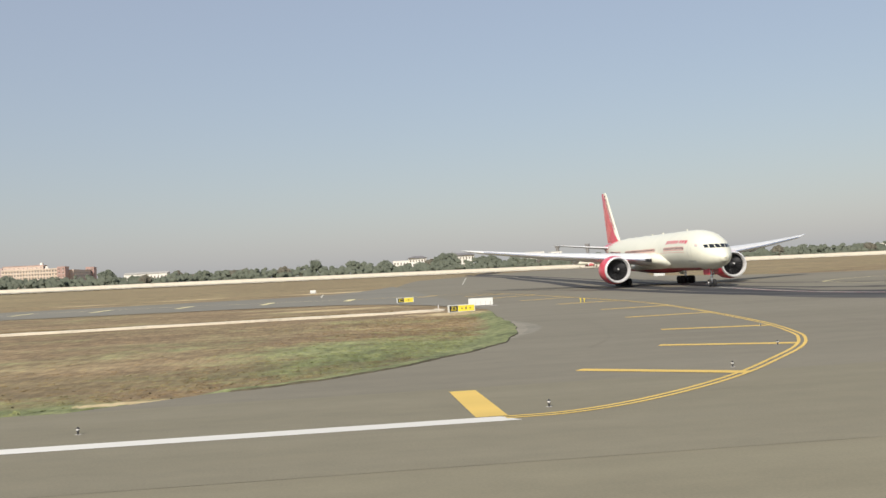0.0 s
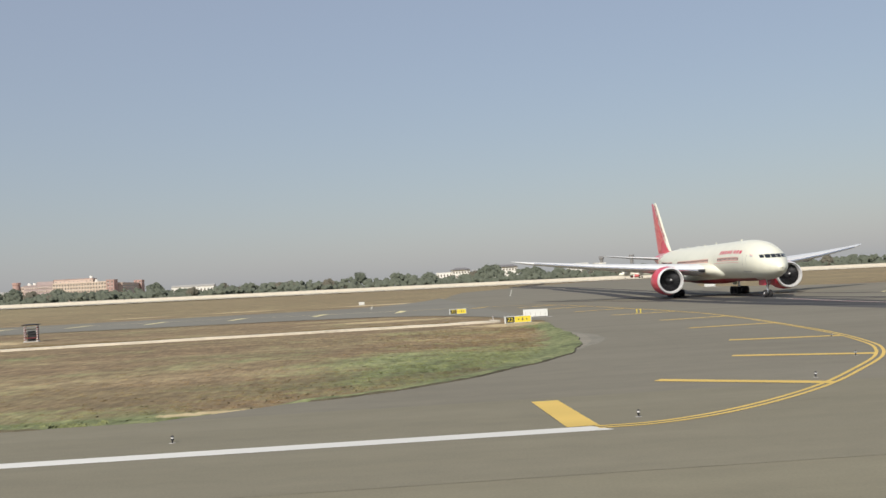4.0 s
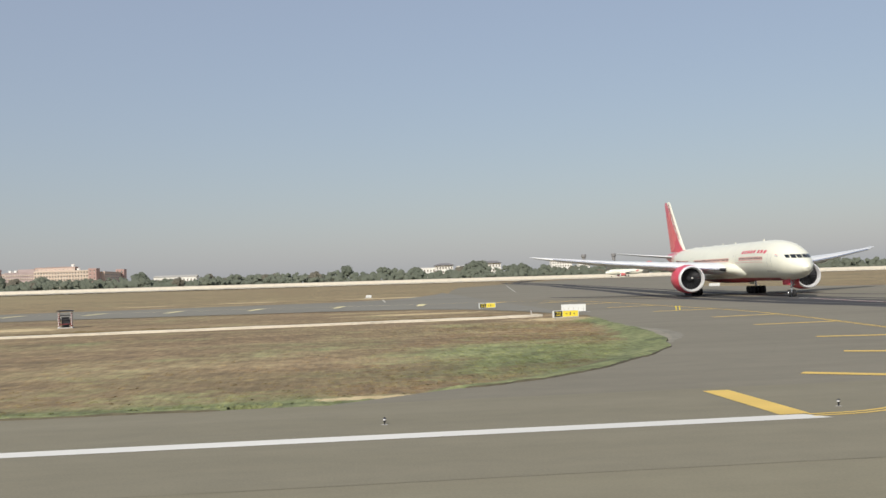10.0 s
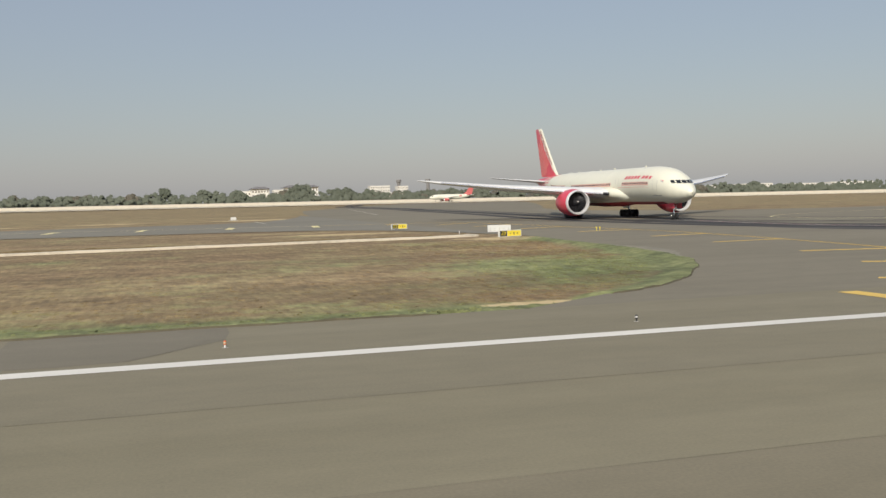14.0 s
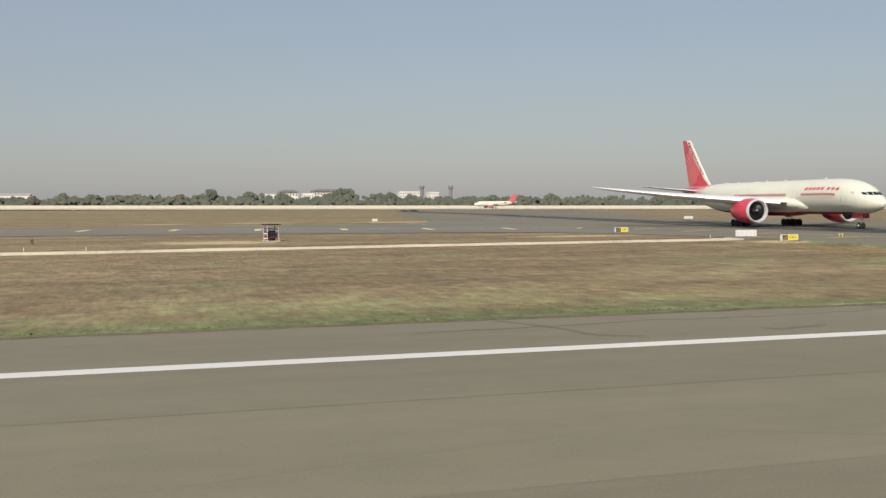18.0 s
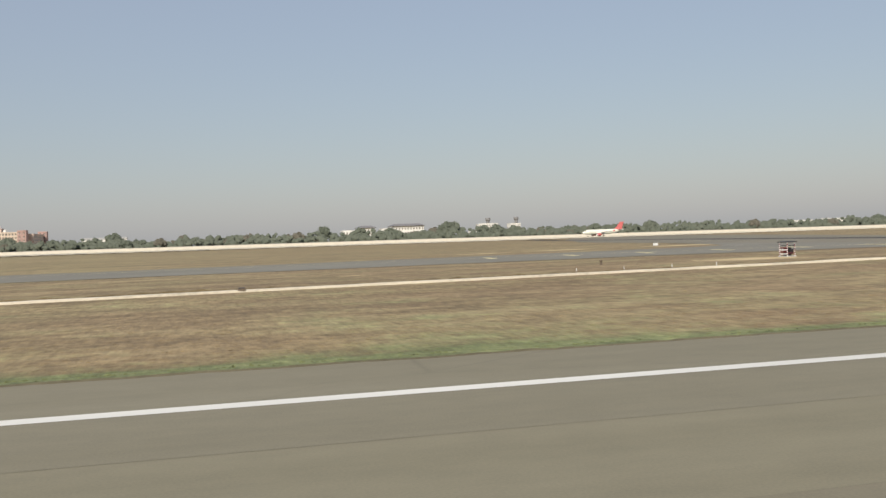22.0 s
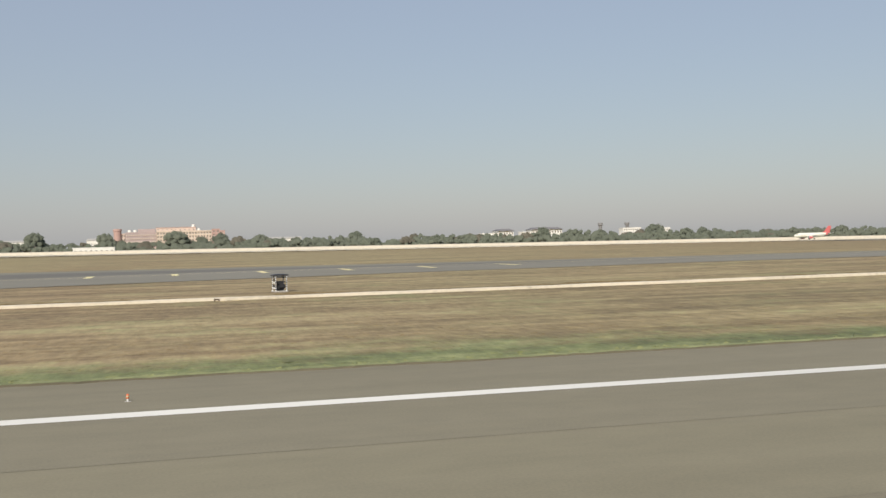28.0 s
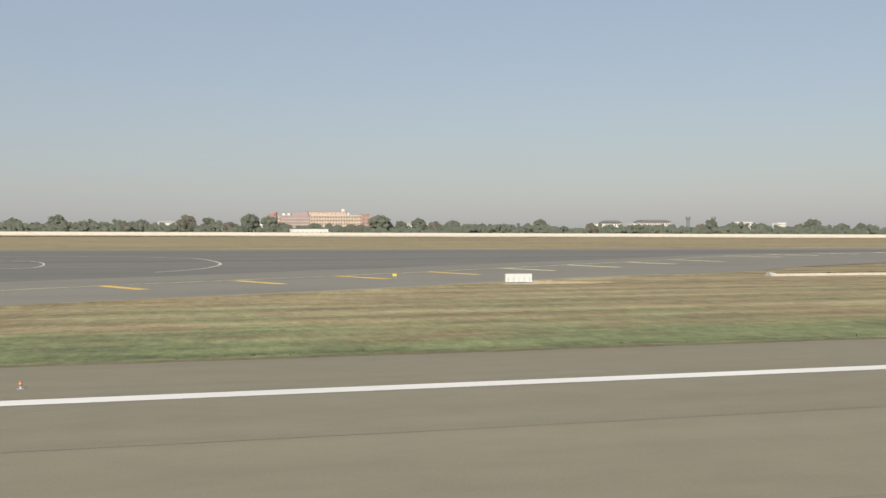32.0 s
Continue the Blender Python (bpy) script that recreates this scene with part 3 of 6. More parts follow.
# resurfaced patch and tyre-blackened tracks
ribbon("asphalt_patch", [(-36.5, 30.2, 36.8), (-34.4, 30.1, 37.1), (-32.4, 30.3, 37.15), (-30.6, 32.3, 37.15), (-29.4, 33.6, 37.1), (-29.1, 35.6, 37.0)], M_PATCH, 0.006, "darker patch of fresh asphalt on the shoulder", "patch")
for pts, w in (([(112, 700), (84, 582), (70.3, 526), (64.6, 378), (59.6, 341), (51.2, 237), (46.3, 190), (43.5, 165), (43, 140), (45, 118), (49, 104), (58, 90), (75, 74), (110, 56)], 5.0),
               ([(105, 700), (78, 582), (64, 526), (58, 378), (53, 330), (45, 237), (40.2, 195), (37.5, 165), (37.5, 140), (39.5, 116), (44, 100), (53, 84), (70, 66), (105, 48)], 3.4),
               ([(74, 526), (66, 360), (57, 240), (52.5, 190), (51, 160), (51.5, 140), (54, 122), (62, 104), (78, 88), (115, 70)], 1.8),
               ([(60, 215), (58, 180), (60, 150), (68, 128), (84, 112), (120, 98)], 1.5),
               ([(22, 191), (28, 176), (32.4, 161), (37, 145), (44, 130), (56, 116), (90, 100)], 1.2)):
    tagged(new("tyre_marks", mesh_of("tyre_marks", stroke(spline(pts, 10), w, 0.008), M_RUBBER)), "broad black rubber tyre marks on the taxiway", "tyre marks", kind="structure")

tagged(new("tyre_marks", mesh_of("tyre_marks", stroke(spline([(47, 150), (45.5, 128), (44.5, 108), (45, 94), (50, 82), (62, 68), (95, 50)], 10), 10.0, 0.005), M_SCUFF)), "wide dark scuffed tyre track on the taxiway", "tyre marks", kind="structure")
tagged(new("red_marking", mesh_of("red_marking", stroke(spline([(48, 134), (47, 118), (47.5, 104), (52, 90), (63, 75), (96, 56)], 10), 1.3, 0.011), M_RED_LINE)), "worn dark red paint beside the taxi line", "road marking", kind="structure")
tagged(new("guide_line", mesh_of("guide_line", stroke(spline([(48, 138), (47, 118), (47.5, 104), (52, 90), (63, 75), (96, 56)], 10), 0.32, 0.014), M_PALE_LINE)), "worn pale taxi line in the dark track", "road marking", kind="structure")
P = [(x, y + 0.5 + 0.4 * noise.noise((x * 0.3, 4, 0))) for x, y in spline([(-508, 71.5), (-490, 80.3), (-472, 91), (-458, 99), (-446, 105)], 10)]
tagged(new("dust_fan", mesh_of("dust_fan", stroke(P, 1.6, 0.008), M_DUST)), "pale dust along the asphalt edge", "dust", kind="structure")

# low pale drain wall between the runway and the far taxiway
TRACK = spline([(-436.5, 97.6), (-430, 97.5), (-400, 95.5), (-350, 95.5), (-300, 95.5), (-240, 96.5), (-178, 98), (-138, 101), (-81, 104), (-30, 107.5), (2, 109.4), (4.2, 113)], 14)
bm = bmesh.new()
rows = []
for k, (x, y) in enumerate(TRACK):
    e = 0.05 * noise.noise((x * 0.3, 0, 0)) + 0.04 * noise.noise((x * 1.1, 3, 0))
    rows.append([(x, y + a, z) for a, z in ((-0.5, -0.3), (-0.45 + e, 0.12 + e), (-0.3, 0.19 + e), (0.25, 0.21 + e), (0.45, 0.16), (0.5, -0.3))])
loft(bm, rows)
tagged(new("drain_wall", mesh_of("drain_wall", bm, M_TRACK)), "low pale earth-stained drain wall through the grass", "wall", kind="structure")
bm = bmesh.new()
rows = []
for k in range(640):
    x = -429 + 0.67 * k
    y = np.interp(x, [q[0] for q in TRACK], [q[1] for q in TRACK])
    bald = abs(x + 328.4) < 4.4  # trodden gap before the shelter
    h = -0.4 if bald else max(0.0, 0.16 + 0.3 * noise.noise((x * 0.06, 1, 0)) + 0.22 * noise.noise((x * 0.7, 8, 0)))
    rows.append([(x, y + a, z) for a, z in ((0.42, -0.1), (0.55, h + 0.12), (0.9, h + 0.1), (2.2 + 2 * h, -0.06))])
loft(bm, rows, closed=False)
tagged(new("weed_strip", mesh_of("weed_strip", bm, M_WEED)), "uneven strip of dry brown weeds behind the drain wall", "weeds", kind="stuff")
bm = bmesh.new()
loft(bm, [[(-437.3, 96.4, -0.3), (-437.3, 98.5, -0.3), (-437.3, 97.7, 0.42), (-437.3, 97.3, 0.42)], [(-436.52, 96.7, -0.3), (-436.52, 98.4, -0.3), (-436.52, 97.9, 0.3), (-436.52, 97.1, 0.3)]])
tagged(new("drain_end", mesh_of("drain_end", bm, M_CONCRETE)), "concrete end block of the low drain wall", "wall", kind="structure")


# dust swept off the island's tip, thinning outwards; cracks and stains in the shoulder
for name, mat, lift, wide in (("dust_fan", M_DUST_THIN, 0.006, 1.9), ("dust_fan", M_DUST, 0.009, 1.0)):
    bm = bmesh.new()
    rows = []
    for k in range(49):
        y = 58 + 0.62 * k
        x = np.interp(y, [c[2] for c in LINK], [c[0] for c in LINK])
        w = max(0.05, wide * math.sin(math.pi * k / 48) ** 2 + 0.4 * noise.noise((y * 0.9, wide, 0)) + 0.2 * noise.noise((y * 2.7, wide, 5)))
        rows.append([(x - 0.6, y, lift), (x + w, y - 0.6 * w, lift)])
    loft(bm, rows, closed=False)
    tagged(new(name, mesh_of(name, bm, mat)), "pale dust swept over the asphalt at the island tip", "dust", kind="structure")
for pts, w in (([(-58, 34.2), (-52, 34.6), (-47.6, 35.2), (-45.6, 34.9), (-39.4, 35.1), (-37.3, 35.6)], 0.10), ([(-54, 36.9), (-53.2, 35.4), (-52.4, 33.6), (-52, 31.8), (-50.5, 30.9)], 0.28), ([(-30, 36.8), (-30, 33.8), (-31.2, 31.8), (-32.5, 30.5)], 0.16), ([(-45.4, 31.6), (-44.9, 31.1), (-43.9, 31.4), (-42.6, 31.9)], 0.35),
               ([(14, 92), (12.7, 80), (11.6, 70), (10, 61.6), (8.8, 56.9), (6, 51)], 0.03), ([(26, 64), (29, 52), (38, 44), (52, 39)], 0.1)):
    P = [(x, y + 0.25 * noise.noise((x * 0.8, 2, 0))) for x, y in spline(pts, 12)]
    tagged(new("asphalt_crack", mesh_of("asphalt_crack", stroke(P, w, 0.010), M_PATCH)), "dark sealed crack in the worn asphalt", "crack", kind="structure")

# painted lines
bm = bmesh.new()
vs = [bm.verts.new(p) for p in ((-2600, 28.65, 0.007), (-1.8, 28.65, 0.007), (-2.3, 29.55, 0.007), (-2600, 29.55, 0.007))]
bm.faces.new(vs)
tagged(new("runway_edge_line", mesh_of("runway_edge_line", bm, M_WHITE_LINE)), "long white painted runway edge line", "road marking", kind="structure")
CURVE = spline([(-2.2, 29.3), (-0.2, 29.5), (2.3, 30.8), (5.4, 33.4), (8.5, 36.7), (11.8, 41.0), (14.8, 45.2), (17.0, 49.2), (18.7, 53.6), (21.0, 62.8), (23.0, 75.5), (24.8, 90), (25.7, 102), (25.5, 114), (24.4, 127), (23.3, 141), (22.2, 152), (20.6, 162), (16.5, 169.5), (10, 172.8), (3, 173.6), (-4, 175)], 8)
for w in (-0.17, 0.17):
    tagged(new("yellow_edge_line", mesh_of("yellow_edge_line", stroke(shifted(CURVE, w), 0.17, 0.012), M_YELLOW_LINE)), "thin yellow line of the double taxiway edge marking", "road marking", "double taxiway edge line", "structure")
BARS = [((-2.55, 29.6), (-2.6, 36.3), 1.0), ((8.6, 36.6), (3, 41), 0.8), ((15.8, 47.1), (9.7, 50.4), 0.8), ((20.2, 60.0), (13.6, 61.6), 0.8), ((23.4, 77.7), (16, 77.3), 0.8), ((25.2, 93.6), (18.1, 92.4), 0.8), ((25.3, 111.6), (17.9, 110.7), 0.8), ((24.1, 129.5), (16.8, 127.2), 0.8), ((22.8, 147), (15, 142.8), 0.8), ((20.6, 162), (13.6, 157.4), 0.8), ((10.4, 172.4), (6.8, 166), 0.8)]
for a, b, w in BARS:
    tagged(new("yellow_bar", mesh_of("yellow_bar", stroke([a, b], w, 0.014), M_YELLOW_LINE)), "yellow painted shoulder bar beside the taxiway edge line", "road marking", "yellow shoulder bars", "structure")
EDGE = spline([(-4, 175), (-18.2, 180), (-33.3, 184.3), (-48.6, 188.3), (-63.3, 192), (-79, 195.5), (-120, 199), (-200, 200), (-270, 198), (-310, 195), (-350, 190), (-397, 174), (-420, 156), (-446, 137), (-472, 119), (-507, 97), (-540, 70)], 8)
for w in (-0.2, 0.2):
    tagged(new("yellow_edge_line", mesh_of("yellow_edge_line", stroke(shifted(EDGE, w), 0.17, 0.012), M_FADED_LINE)), "faded yellow edge line of the far taxiway", "road marking", "double taxiway edge line", "structure")
FADED = [((x + 1.7, y + 15), (x + 0.5, y + 4.5)) for x, y in ((-5.9, 161), (-20.1, 165.5), (-35, 169.5), (-50.2, 173.5), (-65, 177), (-81, 180.5))]
FADED += [((x, 197), (x + 0.3, 183.5)) for x in (-270, -287, -303, -319)] + [((x, 194.0), (x + 0.3, 182.5)) for x in (-335, -350)]
FADED += [((-366.5, 192), (-364, 179)), ((-383, 184), (-379, 172)), ((-397.4, 176), (-392, 163.5)), ((-419, 155), (-416, 144)), ((-432, 146), (-429, 135.5)), ((-446, 136.5), (-442, 126.5)), ((-459, 128), (-454.6, 118.5)), ((-471, 119.5), (-467, 110.5)), ((-483.5, 111), (-479.3, 102.5)), ((-495, 103), (-491, 94.6)), ((-507.3, 95.8), (-503.4, 88.4)), ((-519, 87), (-515, 80))]
for a, b in FADED:
    tagged(new("yellow_bar", mesh_of("yellow_bar", stroke([a, b], 1.25, 0.02), M_YELLOW_LINE if a[0] < -465 else M_FADED_LINE)), "faded yellow shoulder bar on the far taxiway", "road marking", "yellow shoulder bars", "structure")
tagged(new("curved_guide_line", mesh_of("curved_guide_line", stroke(spline([(-524, 204), (-512, 199), (-503.8, 192), (-499.1, 186), (-496.3, 171), (-495.3, 155.7), (-496.6, 143.7), (-498.8, 136), (-504, 127)], 8), 0.42, 0.02), M_PALE_LINE)), "worn pale curved taxi guide line", "road marking", kind="structure")
tagged(new("curved_guide_line", mesh_of("curved_guide_line", stroke(spline([(-545, 180), (-534, 178.5), (-527.3, 178), (-523.5, 170.6), (-521.2, 158.6), (-521, 147), (-525, 144), (-535, 142), (-545, 142)], 8), 0.34, 0.02), M_PALE_LINE)), "worn yellow oval guide line on the asphalt", "road marking", kind="structure")
tagged(new("curved_guide_line", mesh_of("curved_guide_line", stroke(spline([(120, 160), (80, 151), (66, 141), (64, 132), (66, 122), (80, 112), (120, 106)], 8), 0.3, 0.016), M_FADED_LINE)), "worn yellow curved guide line beyond the airliner", "road marking", kind="structure")
for a, b in (((26.9, 264), (50, 430)), ((-10.1, 200), (-10, 226))):
    tagged(new("guide_line", mesh_of("guide_line", stroke([a, b], 0.3, 0.016), M_PALE_LINE)), "faded yellow taxi line leading across the field", "road marking", kind="structure")

# ---- boundary wall: rendered panels between piers ----
wall = new("boundary_wall")
tagged(wall, "long limewashed boundary wall with a coping", "wall", kind="structure")
FALL = -0.0057  # the wall follows the ground, level falling along x


def wall_piece(length, y0, y1, z0, z1):
    return loft(bmesh.new(), [[(x, y0, z0 + FALL * x), (x, y1, z0 + FALL * x), (x, y1, z1 + FALL * x), (x, y0, z1 + FALL * x)] for x in (0, length)])


panel_me = mesh_of("wall_panel", wall_piece(9.5, 800, 800.3, -0.5, 3.1), M_WALL)
pier_me = mesh_of("pier", wall_piece(0.5, 799.9, 800.4, -0.5, 3.25), M_WALL)
coping_me = mesh_of("coping", wall_piece(9.48, 799.85, 800.45, 3.102, 3.25), M_CONCRETE)
for k in range(-110, 140):
    for name, me, dx in (("wall_panel", panel_me, 0.25), ("pier", pier_me, -0.25), ("coping", coping_me, 0.26)):
        o = new(name, me)
        o.parent = wall
        o.matrix_basis = Matrix.Translation((k * 10.0 + dx, 0, gh(k * 10.0 + dx, 800)))
ribbon("wall_verge", [(-1500, 782, 799), (-500, 782, 799), (200, 782, 799), (1500, 782, 799)], M_TRACK, 0.0, "strip of bare pale earth along the boundary wall", "track")


# ---- trees ----
def soft(d):
    """Way a spray of leaves faces: turned to the light, whichever way the mass bulges."""
    return (d * 0.8 + Vector((-0.12, -0.35, 0.4))).normalized()


def lump(verts, faces, o, r, squash, seed):
    """Closed uneven foliage mass."""
    k, n, m = len(verts), 10, 5
    for i in range(m + 1):
        a = math.pi * i / m
        for j in range(n):
            p = 2 * math.pi * (j + 0.5 * (i % 2)) / n
            d = Vector((math.sin(a) * math.cos(p), math.sin(a) * math.sin(p), math.cos(a) * squash))
            verts.append(o + d * r * (0.95 + 0.3 * noise.noise(d * 1.9 + Vector((seed, seed * 0.7, 0)))))
    for i in range(m):
        for j in range(n):
            faces.append((k + (i + 1) * n + j, k + (i + 1) * n + (j + 1) % n, k + i * n + (j + 1) % n, k + i * n + j))


def leafy(me):
    """Soften a foliage mass's normals towards the sun, evening its shading as haze does."""
    me.polygons.foreach_set("use_smooth", [True] * len(me.polygons))
    way = Vector((-0.22, -0.62, 0.62))
    me.normals_split_custom_set_from_vertices([(v.normal * 0.62 + way).normalized() for v in me.vertices])


def sprays(verts, faces, rnd, o, r, count, s0, s1):
    """Leafy sprays standing out of a foliage mass."""
    for _ in range(count):
        d = Vector((rnd.gauss(0, 1), rnd.gauss(-0.3, 0.9), rnd.gauss(0.1, 0.8))).normalized()
        c = o + d * r * rnd.uniform(0.88, 1.22)
        s = rnd.uniform(s0, s1)
        n_ = (soft(d) + Vector((rnd.gauss(0, 0.3), rnd.gauss(0, 0.3), rnd.gauss(0, 0.3)))).normalized()
        u = n_.cross(Vector((rnd.gauss(0, 1), rnd.gauss(0, 1), rnd.gauss(0, 1)))).normalized() * s
        v = u.cross(n_) * 0.8
        k = len(verts)
        verts += [c - u, c + v, c + u * 1.1, c - v]
        faces.append((k, k + 1, k + 2, k + 3))


def crown(seed, w, h, n):
    """Foliage masses and sprays with gaps, wider than the trunk."""
    rnd = random.Random(seed)
    verts, faces = [], []
    for q in range(48):
        a, e, far = rnd.uniform(0, 6.283), rnd.uniform(-0.25, 1.0), rnd.uniform(0.55, 1.0)
        flat = math.sqrt(1 - e * e) * far
        o = Vector((0.36 * w * flat * math.cos(a), 0.36 * w * flat * math.sin(a), h * (0.48 + 0.36 * e * far)))
        r = w * rnd.uniform(0.075, 0.15)
        lump(verts, faces, o, r, 0.85, seed * 3.1 + q)
        sprays(verts, faces, rnd, o, r, n // 20, 0.25, 0.6)
    return verts, faces


def make_tree(seed, w, h, mat):
    rnd = random.Random(seed + 50)
    t = empty("tree", pose(0, 0, 0), "grey-green broad-crowned tree, paled for haze, behind the boundary wall", "tree", "trees behind the wall")
    bm = bmesh.new()
    tube(bm, (0, 0, -0.5), (0.1, 0, h * 0.45), w * 0.045, w * 0.028, 7)
    for _ in range(4):
        a = rnd.uniform(0, 6.28)
        tube(bm, (0.08, 0, h * rnd.uniform(0.28, 0.42)), (math.cos(a) * w * 0.28, math.sin(a) * w * 0.28, h * rnd.uniform(0.55, 0.7)), w * 0.02, w * 0.008, 5)
    part("trunk", bm, M_BARK, t)
    v, f = crown(seed, w, h, 620)
    me = bpy.data.meshes.new("crown")
    me.from_pydata(v, [], f)
    me.materials.append(mat)
    leafy(me)
    o = new("crown", me)
    o.parent = t
    return t


rnd = random.Random(11)
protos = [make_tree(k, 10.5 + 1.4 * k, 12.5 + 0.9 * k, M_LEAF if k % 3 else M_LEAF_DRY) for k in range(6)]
spots = [(-505, 838, 5, 1.45), (-488, 842, 4, 1.2), (-608, 850, 2, 1.5), (-655, 845, 5, 1.0), (-640, 846, 4, 1.05), (-455, 840, 1, 1.2), (-346, 836, 5, 1.3), (-338, 840, 3, 1.05), (88, 850, 4, 1.25), (-23, 848, 1, 1.3), (-196, 846, 2, 1.2), (9, 850, 2, 1.2), (-277, 850, 5, 1.0), (95, 856, 1, 1.4), (120, 848, 2, 1.15), (-421, 1085, 5, 1.4), (-407, 1090, 3, 1.15), (-388, 842, 2, 0.8), (-369, 838, 3, 0.84), (-325, 844, 1, 1.1), (-309, 840, 4, 1.0), (-295, 842, 3, 1.02), (-284, 846, 2, 0.95)]
while len(spots) < 290:
    x, y, n_, s = rnd.uniform(-900, 900), rnd.uniform(812, 880), rnd.randrange(6), rnd.uniform(0.62, 0.94)
    spots.append((x, y, n_, min(s, 0.72) if -184 < x < -146 else s))
for k, (x, y, n_, s) in enumerate(spots):
    m = Matrix.Translation((x, y, gh(x, y))) @ Matrix.Rotation(rnd.uniform(-0.4, 0.4), 4, "Z") @ Matrix.Diagonal((s * rnd.uniform(0.9, 1.15), s, s * rnd.uniform(0.85, 1.1), 1))
    if k < 6:
        protos[k].matrix_basis = m
        first = protos[k]
    else:
        t = copy_thing(protos[n_], Matrix())
        t.matrix_basis = m
# continuous scrub and far woods
rnd = random.Random(5)
verts, faces = [], []
for q in range(7600):
    x, depth = rnd.uniform(-1000, 1250), rnd.random()
    y = 804.5 + 38 * depth
    top = 11.2 + 4.2 * max(0.0, 0.4 + 0.9 * noise.noise((x * 0.025, depth * 1.4, 0)) + 0.5 * noise.noise((x * 0.09, depth * 3, 4)))
    top = max(8.0, top * 0.78) if -450 < x < -290 or -190 < x < -146 else top
    if y < 832 and (-425 < x < -390 or -463 < x < -450):
        continue
    r = rnd.uniform(1.3, 2.7)
    high = rnd.random() ** 0.6 * (0.5 + 0.5 * depth)
    o = Vector((x, y, gh(x, y) + max(0.7, high * top - 0.6 * r)))
    lump(verts, faces, o, r, 0.85, q * 0.37)
    sprays(verts, faces, rnd, o, r, 16, 0.25, 0.6)
me = bpy.data.meshes.new("far_woods")
me.from_pydata(verts, [], faces)
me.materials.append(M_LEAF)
leafy(me)
tagged(new("far_woods", me), "belt of haze-paled scrub and trees along the boundary", "woods", kind="stuff")


# ---- airliners ----
def wing_bm(stations, n=7):
    """stations: x, leading y, trailing y, z, thickness."""
    bm = bmesh.new()
    rings = []
    for x, le, te, z, th in stations:
        c = te - le
        up = [(0.0, 0.0), (0.02, 0.32), (0.1, 0.72), (0.3, 1.0), (0.6, 0.72), (0.85, 0.28), (1.0, 0.03)]
        lo = [(0.85, -0.2), (0.6, -0.45), (0.3, -0.6), (0.1, -0.45), (0.02, -0.22)]
        rings.append([(x, le + c * a, z + b * th) for a, b in up + lo])
    return loft(bm, rings)


def hull_ring(prof, s, a0, a1, n, grow=0.0):
    """Part of the fuselage's section at s; angles from straight up, in degrees."""
    for (s0, w0, h0, c0), (s1, w1, h1, c1) in zip(prof, prof[1:]):
        if s0 <= s <= s1:
            t = (s - s0) / (s1 - s0)
            w, h, c = w0 + (w1 - w0) * t, h0 + (h1 - h0) * t, c0 + (c1 - c0) * t
            break
    out = []
    for k in range(n + 1):
        a = radians(a0 + (a1 - a0) * k / n)
        out.append(((w + grow) * math.sin(a), s, c + (h + grow) * math.cos(a)))
    return out


def smooth_prof(prof, n=4):
    out = []
    P = [prof[0]] + list(prof) + [prof[-1]]
    for i in range(1, len(P) - 2):
        for k in range(n):
            t = k / n
            a, b, c, d = (np.array(q, float) for q in P[i - 1:i + 3])
            h0, h1 = c[0] - b[0], 1
            q = 0.5 * (2 * b + (c - a) * t + (2 * a - 5 * b + 4 * c - d) * t * t + (3 * b - a - 3 * c + d) * t ** 3)
            q[0] = b[0] + (c[0] - b[0]) * t
            out.append(tuple(q))
    out.append(prof[-1])
    return out


def panel(prof, s0, s1, a0, a1, grow, ns=10, na=6):
    bm = bmesh.new()
    return loft(bm, [hull_ring(prof, s0 + (s1 - s0) * k / ns, a0, a1, na, grow) for k in range(ns + 1)], closed=False)


def wheel(bm, c, r, w, n=18):
    return lathe_y_x(bm, [(-w / 2, r * 0.55), (-w / 2, r * 0.9), (-w * 0.35, r), (w * 0.35, r), (w / 2, r * 0.9), (w / 2, r * 0.55)], c, n)


def lathe_y_x(bm, profile, c, n):
    return loft(bm, [[(c[0] + x, c[1] + r * math.cos(2 * math.pi * k / n), c[2] + r * math.sin(2 * math.pi * k / n)) for k in range(n)] for x, r in profile], True)


